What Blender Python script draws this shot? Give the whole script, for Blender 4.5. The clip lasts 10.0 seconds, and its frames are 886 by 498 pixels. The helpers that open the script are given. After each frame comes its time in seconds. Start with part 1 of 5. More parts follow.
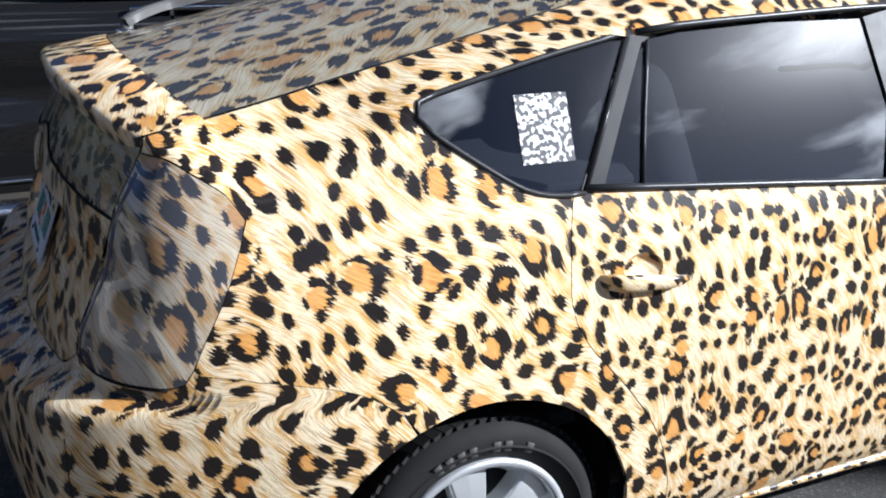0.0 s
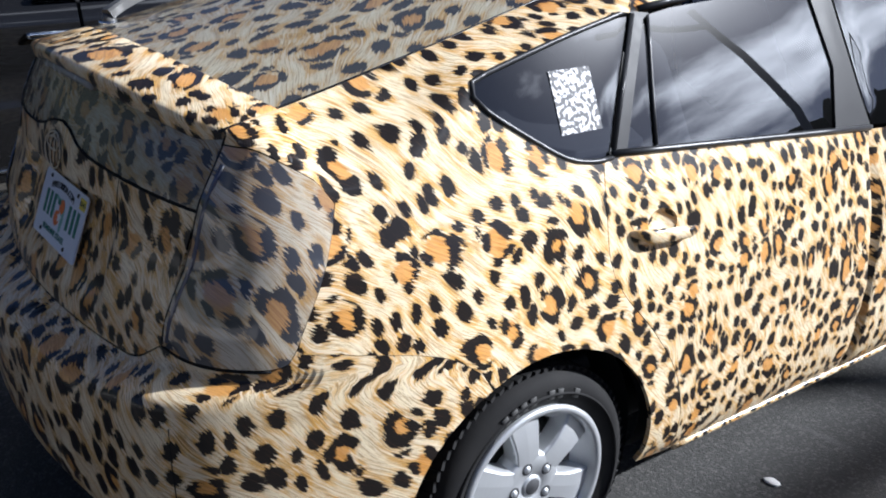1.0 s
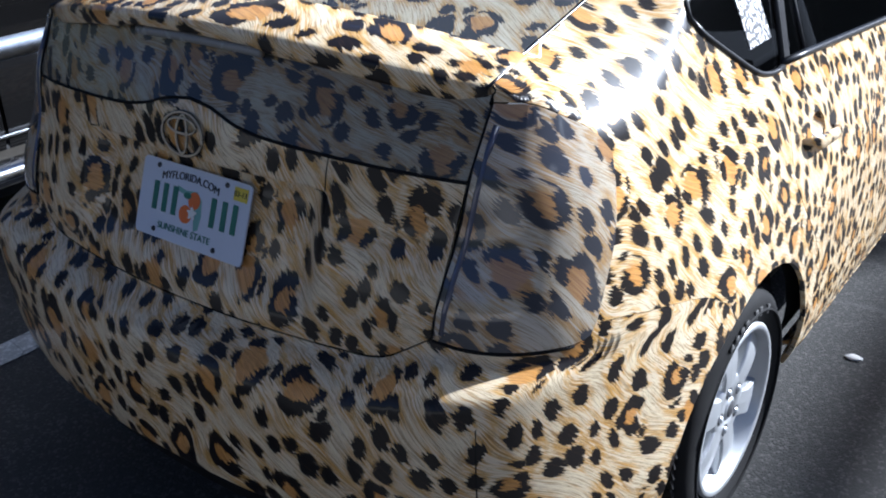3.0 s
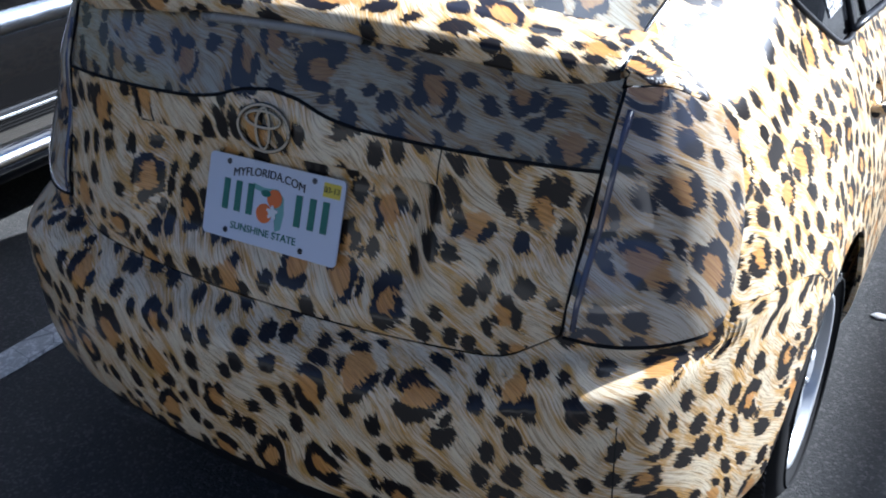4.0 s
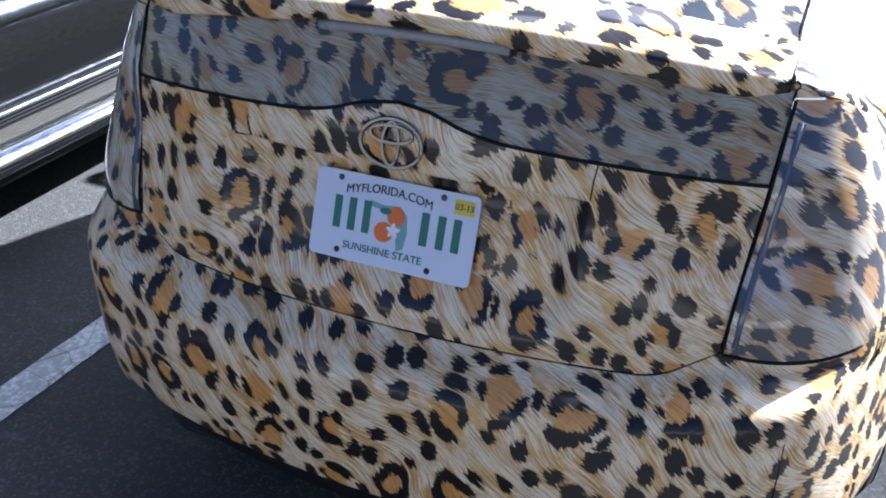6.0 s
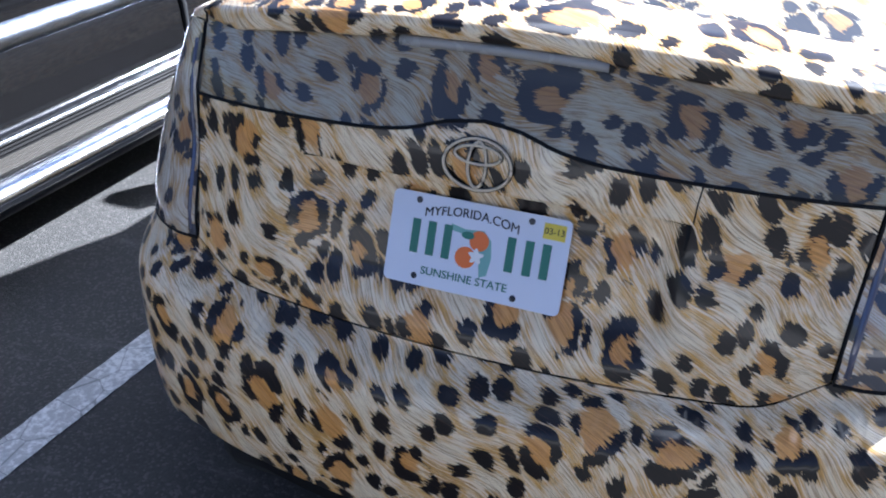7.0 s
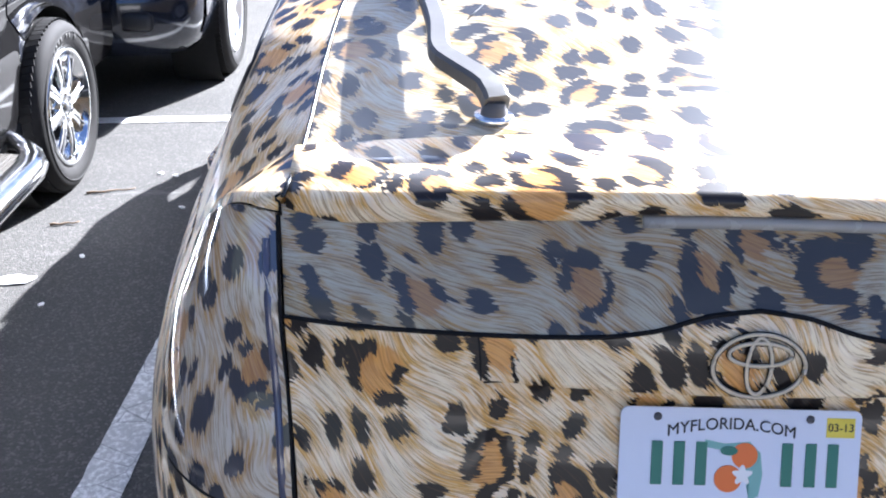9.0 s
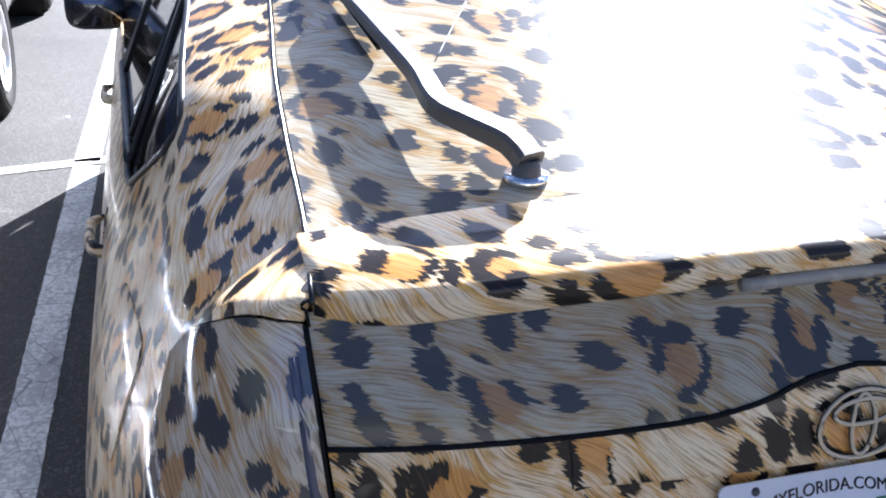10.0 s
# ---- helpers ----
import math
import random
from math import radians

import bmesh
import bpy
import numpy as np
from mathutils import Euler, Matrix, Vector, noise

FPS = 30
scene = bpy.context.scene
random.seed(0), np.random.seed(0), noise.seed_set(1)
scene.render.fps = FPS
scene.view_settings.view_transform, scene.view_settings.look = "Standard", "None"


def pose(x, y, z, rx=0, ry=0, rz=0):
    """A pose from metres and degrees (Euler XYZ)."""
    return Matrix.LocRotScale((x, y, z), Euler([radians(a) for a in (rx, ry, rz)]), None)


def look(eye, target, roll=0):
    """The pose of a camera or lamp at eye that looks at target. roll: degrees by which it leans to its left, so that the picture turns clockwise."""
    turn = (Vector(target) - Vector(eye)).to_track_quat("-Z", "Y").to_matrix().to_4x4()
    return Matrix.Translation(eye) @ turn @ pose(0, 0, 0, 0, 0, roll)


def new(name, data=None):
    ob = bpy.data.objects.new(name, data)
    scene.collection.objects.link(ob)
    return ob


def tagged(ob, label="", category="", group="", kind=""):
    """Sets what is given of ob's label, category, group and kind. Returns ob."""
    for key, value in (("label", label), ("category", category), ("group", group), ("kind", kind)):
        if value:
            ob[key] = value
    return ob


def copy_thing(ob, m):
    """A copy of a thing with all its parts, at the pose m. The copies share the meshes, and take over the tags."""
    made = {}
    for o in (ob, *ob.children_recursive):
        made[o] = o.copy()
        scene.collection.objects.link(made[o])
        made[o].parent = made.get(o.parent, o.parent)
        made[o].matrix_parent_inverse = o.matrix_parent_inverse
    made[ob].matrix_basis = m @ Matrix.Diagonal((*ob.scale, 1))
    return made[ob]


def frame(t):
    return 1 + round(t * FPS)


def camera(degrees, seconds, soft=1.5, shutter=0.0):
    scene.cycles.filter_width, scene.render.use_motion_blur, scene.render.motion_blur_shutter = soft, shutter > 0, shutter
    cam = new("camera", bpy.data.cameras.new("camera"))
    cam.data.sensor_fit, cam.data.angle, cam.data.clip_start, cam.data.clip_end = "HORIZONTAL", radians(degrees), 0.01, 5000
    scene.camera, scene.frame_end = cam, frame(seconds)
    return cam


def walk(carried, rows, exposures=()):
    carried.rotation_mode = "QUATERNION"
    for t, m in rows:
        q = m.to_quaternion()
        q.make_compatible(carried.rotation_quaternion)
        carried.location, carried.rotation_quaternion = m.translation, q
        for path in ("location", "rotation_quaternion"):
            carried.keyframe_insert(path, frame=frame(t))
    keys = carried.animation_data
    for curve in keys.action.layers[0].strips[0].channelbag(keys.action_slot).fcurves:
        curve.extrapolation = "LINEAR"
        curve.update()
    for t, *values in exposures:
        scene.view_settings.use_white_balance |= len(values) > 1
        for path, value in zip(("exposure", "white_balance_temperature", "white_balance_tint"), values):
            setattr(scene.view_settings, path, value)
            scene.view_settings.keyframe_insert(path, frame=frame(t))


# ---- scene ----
import itertools
from mathutils.geometry import delaunay_2d_cdt

# ---- camera and walk
cam = camera(49.1, 10.0, soft=1.95)
PATH = [
    (0, (2.290, 0.104, 1.503), (0.586, 0.907, 0.830), 1.07),
    (0.5, (2.266, -0.091, 1.556), (0.655, 0.840, 0.824), 0.82),
    (1, (2.166, -0.354, 1.541), (0.666, 0.754, 0.817), 0.61),
    (1.5, (2.035, -0.562, 1.540), (0.636, 0.661, 0.799), -0.22),
    (2, (1.826, -0.690, 1.539), (0.528, 0.613, 0.751), -0.87),
    (2.5, (1.602, -0.796, 1.544), (0.414, 0.577, 0.704), -1.32),
    (4, (1.071, -0.984, 1.568), (0.148, 0.510, 0.610), -1.84),
    (4.5, (0.937, -1.033, 1.582), (0.095, 0.492, 0.600), -1.29),
    (5, (0.849, -1.063, 1.586), (0.045, 0.479, 0.600), -1.05),
    (5.5, (0.743, -1.090, 1.602), (-0.006, 0.471, 0.601), -0.37),
    (7, (0.504, -1.085, 1.573), (-0.205, 0.513, 0.604), -0.04),
    (7.5, (0.277, -1.037, 1.570), (-0.349, 0.599, 0.605), -0.52),
    (8, (0.066, -0.986, 1.548), (-0.444, 0.721, 0.639), -1.12),
    (8.5, (-0.214, -0.910, 1.605), (-0.427, 0.844, 0.668), 0.77),
    (9, (-0.413, -0.795, 1.590), (-0.359, 1.000, 0.709), 2.33),
    (9.5, (-0.559, -0.647, 1.600), (-0.283, 1.123, 0.712), 2.43),
    (10, (-0.705, -0.537, 1.579), (-0.183, 1.195, 0.727), 2.07),
]
EXPOSURES = [(0.0, 1.0, 5500, 11), (1.0, 0.92, 5500, 12), (2.5, 1.1, 5300, 12), (4.1, 1.75, 5200, 11), (5.0, 2.25, 5200, 12), (5.6, 2.5, 5200, 13), (7.0, 2.75, 5250, 14), (7.8, 3.1, 5500, 15), (8.5, 3.4, 5500, 15), (9.2, 3.1, 5600, 15), (10.0, 2.75, 5600, 15)]
walk(cam, [(t, look(eye, target, roll)) for t, eye, target, roll in PATH], EXPOSURES)

# ---- sky, sun, exposure
SUN_EL, SUN_AZ = 28.5, 33.5          # azimuth clockwise from +y


def build_world():
    w = bpy.data.worlds.new("sky")
    scene.world = w
    w.use_nodes = True
    nt = w.node_tree
    bg = nt.nodes["Background"]
    sky = nt.nodes.new("ShaderNodeTexSky")
    sky.sky_type, sky.sun_disc = "NISHITA", False
    sky.air_density, sky.dust_density, sky.ozone_density = 0.32, 0.25, 1.2
    sky.sun_elevation, sky.sun_rotation = radians(SUN_EL), radians(SUN_AZ)
    tc = nt.nodes.new("ShaderNodeTexCoord")
    mp = nt.nodes.new("ShaderNodeMapping")
    mp.inputs["Scale"].default_value = (1.0, 1.0, 3.2)
    nz = nt.nodes.new("ShaderNodeTexNoise")
    nz.inputs["Scale"].default_value, nz.inputs["Detail"].default_value = 3.0, 8.0
    rp = nt.nodes.new("ShaderNodeValToRGB")
    rp.color_ramp.elements[0].position, rp.color_ramp.elements[1].position = 0.54, 0.74
    mx = nt.nodes.new("ShaderNodeMix")
    mx.data_type = "RGBA"
    # thin cloud lit from behind: bright towards the sun
    el, az = radians(SUN_EL), radians(SUN_AZ)
    d = Vector((math.cos(el) * math.sin(az), math.cos(el) * math.cos(az), math.sin(el)))
    dot = nt.nodes.new("ShaderNodeVectorMath")
    dot.operation = "DOT_PRODUCT"
    dot.inputs[1].default_value = d
    fwd = nt.nodes.new("ShaderNodeMapRange")
    fwd.interpolation_type = "SMOOTHSTEP"
    fwd.inputs["From Min"].default_value, fwd.inputs["From Max"].default_value = 0.35, 1.0
    lit = nt.nodes.new("ShaderNodeMix")
    lit.data_type = "RGBA"
    lit.inputs["A"].default_value, lit.inputs["B"].default_value = (3.6, 3.8, 4.1, 1), (70.0, 69.0, 67.0, 1)
    nt.links.new(tc.outputs["Generated"], dot.inputs[0])
    nt.links.new(dot.outputs["Value"], fwd.inputs["Value"])
    nt.links.new(fwd.outputs[0], lit.inputs["Factor"])
    nt.links.new(lit.outputs["Result"], mx.inputs["B"])
    nt.links.new(tc.outputs["Generated"], mp.inputs["Vector"])
    nt.links.new(mp.outputs["Vector"], nz.inputs["Vector"])
    nt.links.new(nz.outputs["Fac"], rp.inputs["Fac"])
    nt.links.new(rp.outputs["Color"], mx.inputs["Factor"])
    nt.links.new(sky.outputs["Color"], mx.inputs["A"])
    nt.links.new(mx.outputs["Result"], bg.inputs["Color"])
    bg.inputs["Strength"].default_value = 0.05
    sun = bpy.data.lights.new("sun", "SUN")
    sun.energy, sun.angle, sun.color = 5.0, radians(0.53), (1.0, 0.95, 0.86)
    so = new("sun", sun)
    so.matrix_world = look(d * 30, (0, 0, 0))


build_world()

# ---- small helpers


def pchip(tab, v):
    """Monotone smooth curve through a short table of (position, value)."""
    n = len(tab)
    if v <= tab[0][0]:
        return tab[0][1]
    if v >= tab[-1][0]:
        return tab[-1][1]
    i = max(j for j in range(n - 1) if tab[j][0] <= v)
    d = [(tab[j + 1][1] - tab[j][1]) / (tab[j + 1][0] - tab[j][0]) for j in range(n - 1)]

    def slope(j):
        if j == 0:
            return d[0]
        if j == n - 1:
            return d[-1]
        return 0.0 if d[j - 1] * d[j] <= 0 else 2 * d[j - 1] * d[j] / (d[j - 1] + d[j])

    h = tab[i + 1][0] - tab[i][0]
    t = (v - tab[i][0]) / h
    m0, m1 = slope(i) * h, slope(i + 1) * h
    return ((2 * t**3 - 3 * t * t + 1) * tab[i][1] + (t**3 - 2 * t * t + t) * m0
            + (-2 * t**3 + 3 * t * t) * tab[i + 1][1] + (t**3 - t * t) * m1)


def smooth_line(points, step=0.02, closed=False):
    """Catmull-Rom line through points, resampled."""
    pts = [Vector(p) for p in points]
    n = len(pts)
    out = []
    for i in range(n if closed else n - 1):
        p1, p2 = pts[i], pts[(i + 1) % n]
        p0 = pts[i - 1] if closed or i > 0 else p1 * 2 - p2
        p3 = pts[(i + 2) % n] if closed or i + 2 < n else p2 * 2 - p1
        k = max(1, int((p2 - p1).length / step))
        for s in range(k):
            t = s / k
            out.append(0.5 * ((2 * p1) + (p2 - p0) * t + (2 * p0 - 5 * p1 + 4 * p2 - p3) * t * t + (3 * p1 - p0 - 3 * p2 + p3) * t**3))
    if not closed:
        out.append(pts[-1])
    return out


def part(name, bm, material, parent=None, label="", smooth=True):
    """Links a bmesh as one mesh object, under a thing or a part."""
    me = bpy.data.meshes.new(name)
    bm.to_mesh(me)
    bm.free()
    if smooth:
        me.polygons.foreach_set("use_smooth", [True] * len(me.polygons))
    for m in (material if isinstance(material, (list, tuple)) else [material]):
        me.materials.append(m)
    ob = new(name, me)
    if parent is not None:
        ob.parent = parent
    if label:
        tagged(ob, label)
    return ob


def thing(name, label, category, at=(0, 0, 0), group="", kind=""):
    ob = new(name)
    ob.location = at
    ob.empty_display_size = 0.1
    return tagged(ob, label, category, group, kind)


def add_box(bm, cx, cy, cz, sx, sy, sz, bevel=0.0, seg=2, rot=None):
    r = bmesh.ops.create_cube(bm, size=1.0)
    vs = r["verts"]
    m = Matrix.Translation((cx, cy, cz)) @ (rot or Matrix()) @ Matrix.Diagonal((sx, sy, sz, 1))
    bmesh.ops.transform(bm, matrix=m, verts=vs)
    if bevel:
        es = list({e for v in vs for e in v.link_edges})
        bmesh.ops.bevel(bm, geom=es, offset=bevel, segments=seg, profile=0.5, affect="EDGES")


def box(*args, **kw):
    bm = bmesh.new()
    add_box(bm, *args, **kw)
    return bm


def lathe(profile, n=64, axis="x"):
    """Turns (radius, offset) about the x axis."""
    bm = bmesh.new()
    rings = []
    for i in range(n):
        c, s = math.cos(2 * math.pi * i / n), math.sin(2 * math.pi * i / n)
        rings.append([bm.verts.new((o, r * c, r * s)) for r, o in profile])
    for i in range(n):
        a, b = rings[i], rings[(i + 1) % n]
        for j in range(len(profile) - 1):
            bm.faces.new((a[j], b[j], b[j + 1], a[j + 1]))
    return bm


def tube(points, radius, n=8, taper=None):
    """A round rod along points."""
    bm = bmesh.new()
    pts = [Vector(p) for p in points]
    rings = []
    for i, p in enumerate(pts):
        d = (pts[min(i + 1, len(pts) - 1)] - pts[max(i - 1, 0)]).normalized()
        up = Vector((0, 0, 1)) if abs(d.z) < 0.9 else Vector((1, 0, 0))
        u = d.cross(up).normalized()
        w = u.cross(d)
        r = radius if taper is None else radius + (taper - radius) * i / (len(pts) - 1)
        rings.append([bm.verts.new(p + (u * math.cos(2 * math.pi * k / n) + w * math.sin(2 * math.pi * k / n)) * r) for k in range(n)])
    for a, b in zip(rings, rings[1:]):
        for k in range(n):
            bm.faces.new((a[k], a[(k + 1) % n], b[(k + 1) % n], b[k]))
    bm.faces.new(rings[0][::-1])
    bm.faces.new(rings[-1])
    return bm

def loft(sections, close=True):
    """A skin over rings of equal length."""
    bm = bmesh.new()
    rings = [[bm.verts.new(p) for p in sec] for sec in sections]
    n = len(rings[0])
    for a, b in zip(rings, rings[1:]):
        for i in range(n if close else n - 1):
            bm.faces.new((a[i], a[(i + 1) % n], b[(i + 1) % n], b[i]))
    if close:
        bm.faces.new(rings[0][::-1])
        bm.faces.new(rings[-1])
    bmesh.ops.recalc_face_normals(bm, faces=bm.faces)
    return bm



# ---- materials


class Nodes:
    """Short hand for node trees."""

    def __init__(self, name):
        self.mat = bpy.data.materials.new(name)
        self.mat.use_nodes = True
        self.nt = self.mat.node_tree
        self.bsdf = self.nt.nodes["Principled BSDF"]

    def put(self, socket, v):
        if hasattr(v, "is_output"):
            self.nt.links.new(v, socket)
        else:
            socket.default_value = v

    def math(self, op, a, b=0.0, c=0.0, clamp=False):
        n = self.nt.nodes.new("ShaderNodeMath")
        n.operation, n.use_clamp = op, clamp
        for s, v in zip(n.inputs, (a, b, c)):
            self.put(s, v)
        return n.outputs[0]

    def vec(self, op, a, b=(0, 0, 0)):
        n = self.nt.nodes.new("ShaderNodeVectorMath")
        n.operation = op
        self.put(n.inputs[0], a)
        self.put(n.inputs[1], b)
        return n.outputs["Value"] if op in ("LENGTH", "DISTANCE", "DOT_PRODUCT") else n.outputs[0]

    def noise(self, vector, scale, detail=2.0, rough=0.5, out="Fac"):
        n = self.nt.nodes.new("ShaderNodeTexNoise")
        self.put(n.inputs["Vector"], vector)
        n.inputs["Scale"].default_value, n.inputs["Detail"].default_value, n.inputs["Roughness"].default_value = scale, detail, rough
        return n.outputs[out]

    def voronoi(self, vector, scale, feature="F1", rand=1.0, dims="3D"):
        n = self.nt.nodes.new("ShaderNodeTexVoronoi")
        n.feature, n.voronoi_dimensions = feature, dims
        self.put(n.inputs["Vector"], vector)
        n.inputs["Scale"].default_value, n.inputs["Randomness"].default_value = scale, rand
        return n.outputs

    def mapping(self, vector, loc=(0, 0, 0), rot=0.0, scale=(1, 1, 1)):
        n = self.nt.nodes.new("ShaderNodeMapping")
        self.put(n.inputs["Vector"], vector)
        n.inputs["Location"].default_value = loc
        n.inputs["Rotation"].default_value = (0, 0, radians(rot))
        n.inputs["Scale"].default_value = scale
        return n.outputs[0]

    def step(self, v, lo, hi):
        n = self.nt.nodes.new("ShaderNodeMapRange")
        n.interpolation_type = "SMOOTHSTEP"
        self.put(n.inputs["Value"], v)
        n.inputs["From Min"].default_value, n.inputs["From Max"].default_value = lo, hi
        return n.outputs[0]

    def mix(self, f, a, b):
        n = self.nt.nodes.new("ShaderNodeMix")
        n.data_type = "RGBA"
        self.put(n.inputs["Factor"], f)
        for s, v in (("A", a), ("B", b)):
            self.put(n.inputs[s], (*v, 1) if isinstance(v, tuple) and len(v) == 3 else v)
        return n.outputs["Result"]

    def coord(self, kind="Object"):
        return self.nt.nodes.new("ShaderNodeTexCoord").outputs[kind]

    def uv(self):
        n = self.nt.nodes.new("ShaderNodeUVMap")
        n.uv_map = "wrap"
        return n.outputs[0]

    def bump(self, height, strength=0.2, distance=0.002):
        n = self.nt.nodes.new("ShaderNodeBump")
        n.inputs["Strength"].default_value, n.inputs["Distance"].default_value = strength, distance
        self.put(n.inputs["Height"], height)
        self.nt.links.new(n.outputs[0], self.bsdf.inputs["Normal"])

    def set(self, **kw):
        names = {"color": "Base Color", "rough": "Roughness", "metal": "Metallic", "coat": "Coat Weight", "coat_rough": "Coat Roughness",
                 "trans": "Transmission Weight", "ior": "IOR", "spec": "Specular IOR Level", "emit": "Emission Color", "glow": "Emission Strength"}
        for k, v in kw.items():
            self.put(self.bsdf.inputs[names[k]], (*v, 1) if isinstance(v, tuple) and len(v) == 3 else v)
        return self.mat


def leopard(name, tint=(1, 1, 1), fade=0.0, rough=0.28, black=(0.014, 0.011, 0.010), coat=0.32):
    """Printed leopard fur on glossy vinyl. tint: the colour of what shows through the film, on the lamp also the
    sky's sheen; fade: how much of it.
    """
    m = Nodes(name)
    p = m.uv()
    wob = m.vec("SCALE", m.vec("SUBTRACT", m.noise(p, 4.2, 1.0, out="Color"), (0.5, 0.5, 0.5)))
    wob.node.inputs["Scale"].default_value = 0.11
    q = m.vec("ADD", p, wob)
    # hair: long thin strokes aslant, lying in tufts
    swirl = m.vec("SCALE", m.vec("SUBTRACT", m.noise(m.mapping(p, loc=(2, 5, 0)), 3.1, 1.0, out="Color"), (0.5, 0.5, 0.5)))
    swirl.node.inputs["Scale"].default_value = 0.14
    turned = m.mapping(m.vec("ADD", q, swirl), rot=40)
    h1 = m.noise(m.mapping(turned, scale=(14, 340, 1)), 1.0, 2.0, 0.6)
    h2 = m.noise(m.mapping(turned, loc=(3, 7, 0), scale=(9, 150, 1)), 1.0, 2.0, 0.6)
    h4 = m.noise(m.mapping(turned, loc=(8, 1, 0), scale=(22, 620, 1)), 1.0, 2.0, 0.6)
    h3 = m.noise(m.mapping(m.mapping(q, rot=52), scale=(6, 34, 1)), 1.0, 2.0, 0.55)
    # the strokes comb every edge along the lie of the hair
    comb = m.nt.nodes.new("ShaderNodeCombineXYZ")
    m.put(comb.inputs[0], m.math("ADD", m.math("MULTIPLY", m.math("SUBTRACT", h1, 0.5), 0.036), m.math("MULTIPLY", m.math("SUBTRACT", h2, 0.5), 0.030)))
    r = m.vec("ADD", q, m.mapping(comb.outputs[0], rot=-40))
    r = m.vec("ADD", r, m.vec("MULTIPLY", m.vec("SUBTRACT", m.noise(p, 30, 1.0, out="Color"), (0.5, 0.5, 0.5)), (0.010, 0.010, 0)))
    lean = m.mapping(m.mapping(r, rot=-12), scale=(1.0, 0.74, 1))
    # ochre hearts with broken lumpy rings about them
    vo = m.voronoi(lean, 8.4, rand=0.80, dims="2D")
    ca = m.nt.nodes.new("ShaderNodeSeparateColor")
    m.nt.links.new(vo["Color"], ca.inputs[0])
    none = m.math("MULTIPLY", m.math("SUBTRACT", 1.0, m.step(ca.outputs[0], 0.29, 0.30)), 1.0)
    size = m.math("MULTIPLY_ADD", ca.outputs[1], 0.012, 0.011)
    e = m.math("ADD", m.math("SUBTRACT", m.math("DIVIDE", vo["Distance"], 8.4), size), none)
    heart = m.math("SUBTRACT", 1.0, m.step(e, 0.004, 0.009))
    lump = m.noise(m.mapping(r, loc=(5, 1, 0)), 25, 0.0)
    half = m.math("MINIMUM", m.math("MULTIPLY", m.math("SUBTRACT", lump, 0.40), 0.085), 0.0115)
    ring = m.math("SUBTRACT", m.math("ABSOLUTE", m.math("SUBTRACT", e, 0.010)), half)
    # plain spots everywhere else
    v2 = m.voronoi(m.mapping(lean, loc=(0.37, 0.11, 0)), 18.0, rand=0.70, dims="2D")
    cb = m.nt.nodes.new("ShaderNodeSeparateColor")
    m.nt.links.new(v2["Color"], cb.inputs[0])
    near = m.math("MAXIMUM", m.math("SUBTRACT", 0.031, e), 0.0)
    rad = m.math("SUBTRACT", m.math("MULTIPLY_ADD", cb.outputs[1], 0.0080, 0.0126), m.math("MULTIPLY", near, 1.6))
    spot = m.math("SUBTRACT", m.math("DIVIDE", v2["Distance"], 18.0), rad)
    gap = m.math("MINIMUM", ring, spot)
    dark = m.math("SUBTRACT", 1.0, m.step(gap, -0.0006, 0.0012))
    # ground colour of the fur: ochre about the spots, cream between, strand by strand
    halo = m.math("ADD", m.math("MULTIPLY", m.math("SUBTRACT", 1.0, m.step(gap, 0.0, 0.020)), 0.62), m.math("MULTIPLY", m.math("SUBTRACT", h3, 0.5), 3.0))
    halo = m.step(m.math("ADD", halo, m.math("MULTIPLY", m.math("SUBTRACT", h2, 0.5), 2.6)), -0.22, 0.80)
    col = m.mix(halo, (0.825, 0.70, 0.47), (0.66, 0.365, 0.085))
    col = m.mix(m.math("MULTIPLY", m.step(h1, 0.52, 0.60), 0.62), col, (0.33, 0.175, 0.06))
    col = m.mix(m.math("MULTIPLY", m.step(h4, 0.54, 0.62), 0.50), col, (0.24, 0.13, 0.05))
    col = m.mix(m.math("MULTIPLY", m.step(h2, 0.54, 0.61), 0.68), col, (0.90, 0.80, 0.61))
    col = m.mix(m.math("MULTIPLY", m.step(h4, 0.46, 0.38), 0.40), col, (0.90, 0.80, 0.60))
    col = m.mix(m.math("MULTIPLY", heart, 0.90), col, m.mix(m.step(h1, 0.40, 0.62), (0.68, 0.33, 0.075), (0.48, 0.21, 0.045)))
    col = m.mix(dark, col, m.mix(m.math("MULTIPLY", m.step(h1, 0.58, 0.70), 0.30), black, (0.14, 0.07, 0.035)))
    if fade:
        mul = m.nt.nodes.new("ShaderNodeMix")
        mul.data_type, mul.blend_type = "RGBA", "MULTIPLY"
        mul.inputs["Factor"].default_value = 1.0
        m.put(mul.inputs["A"], col)
        mul.inputs["B"].default_value = (*tint, 1)
        col = m.mix(fade, mul.outputs["Result"], tuple(0.26 * c for c in tint))
    m.bump(m.noise(p, 7.0, 2.0), 0.05, 0.01)
    return m.set(color=col, rough=rough, spec=0.28, coat=coat, coat_rough=0.06)


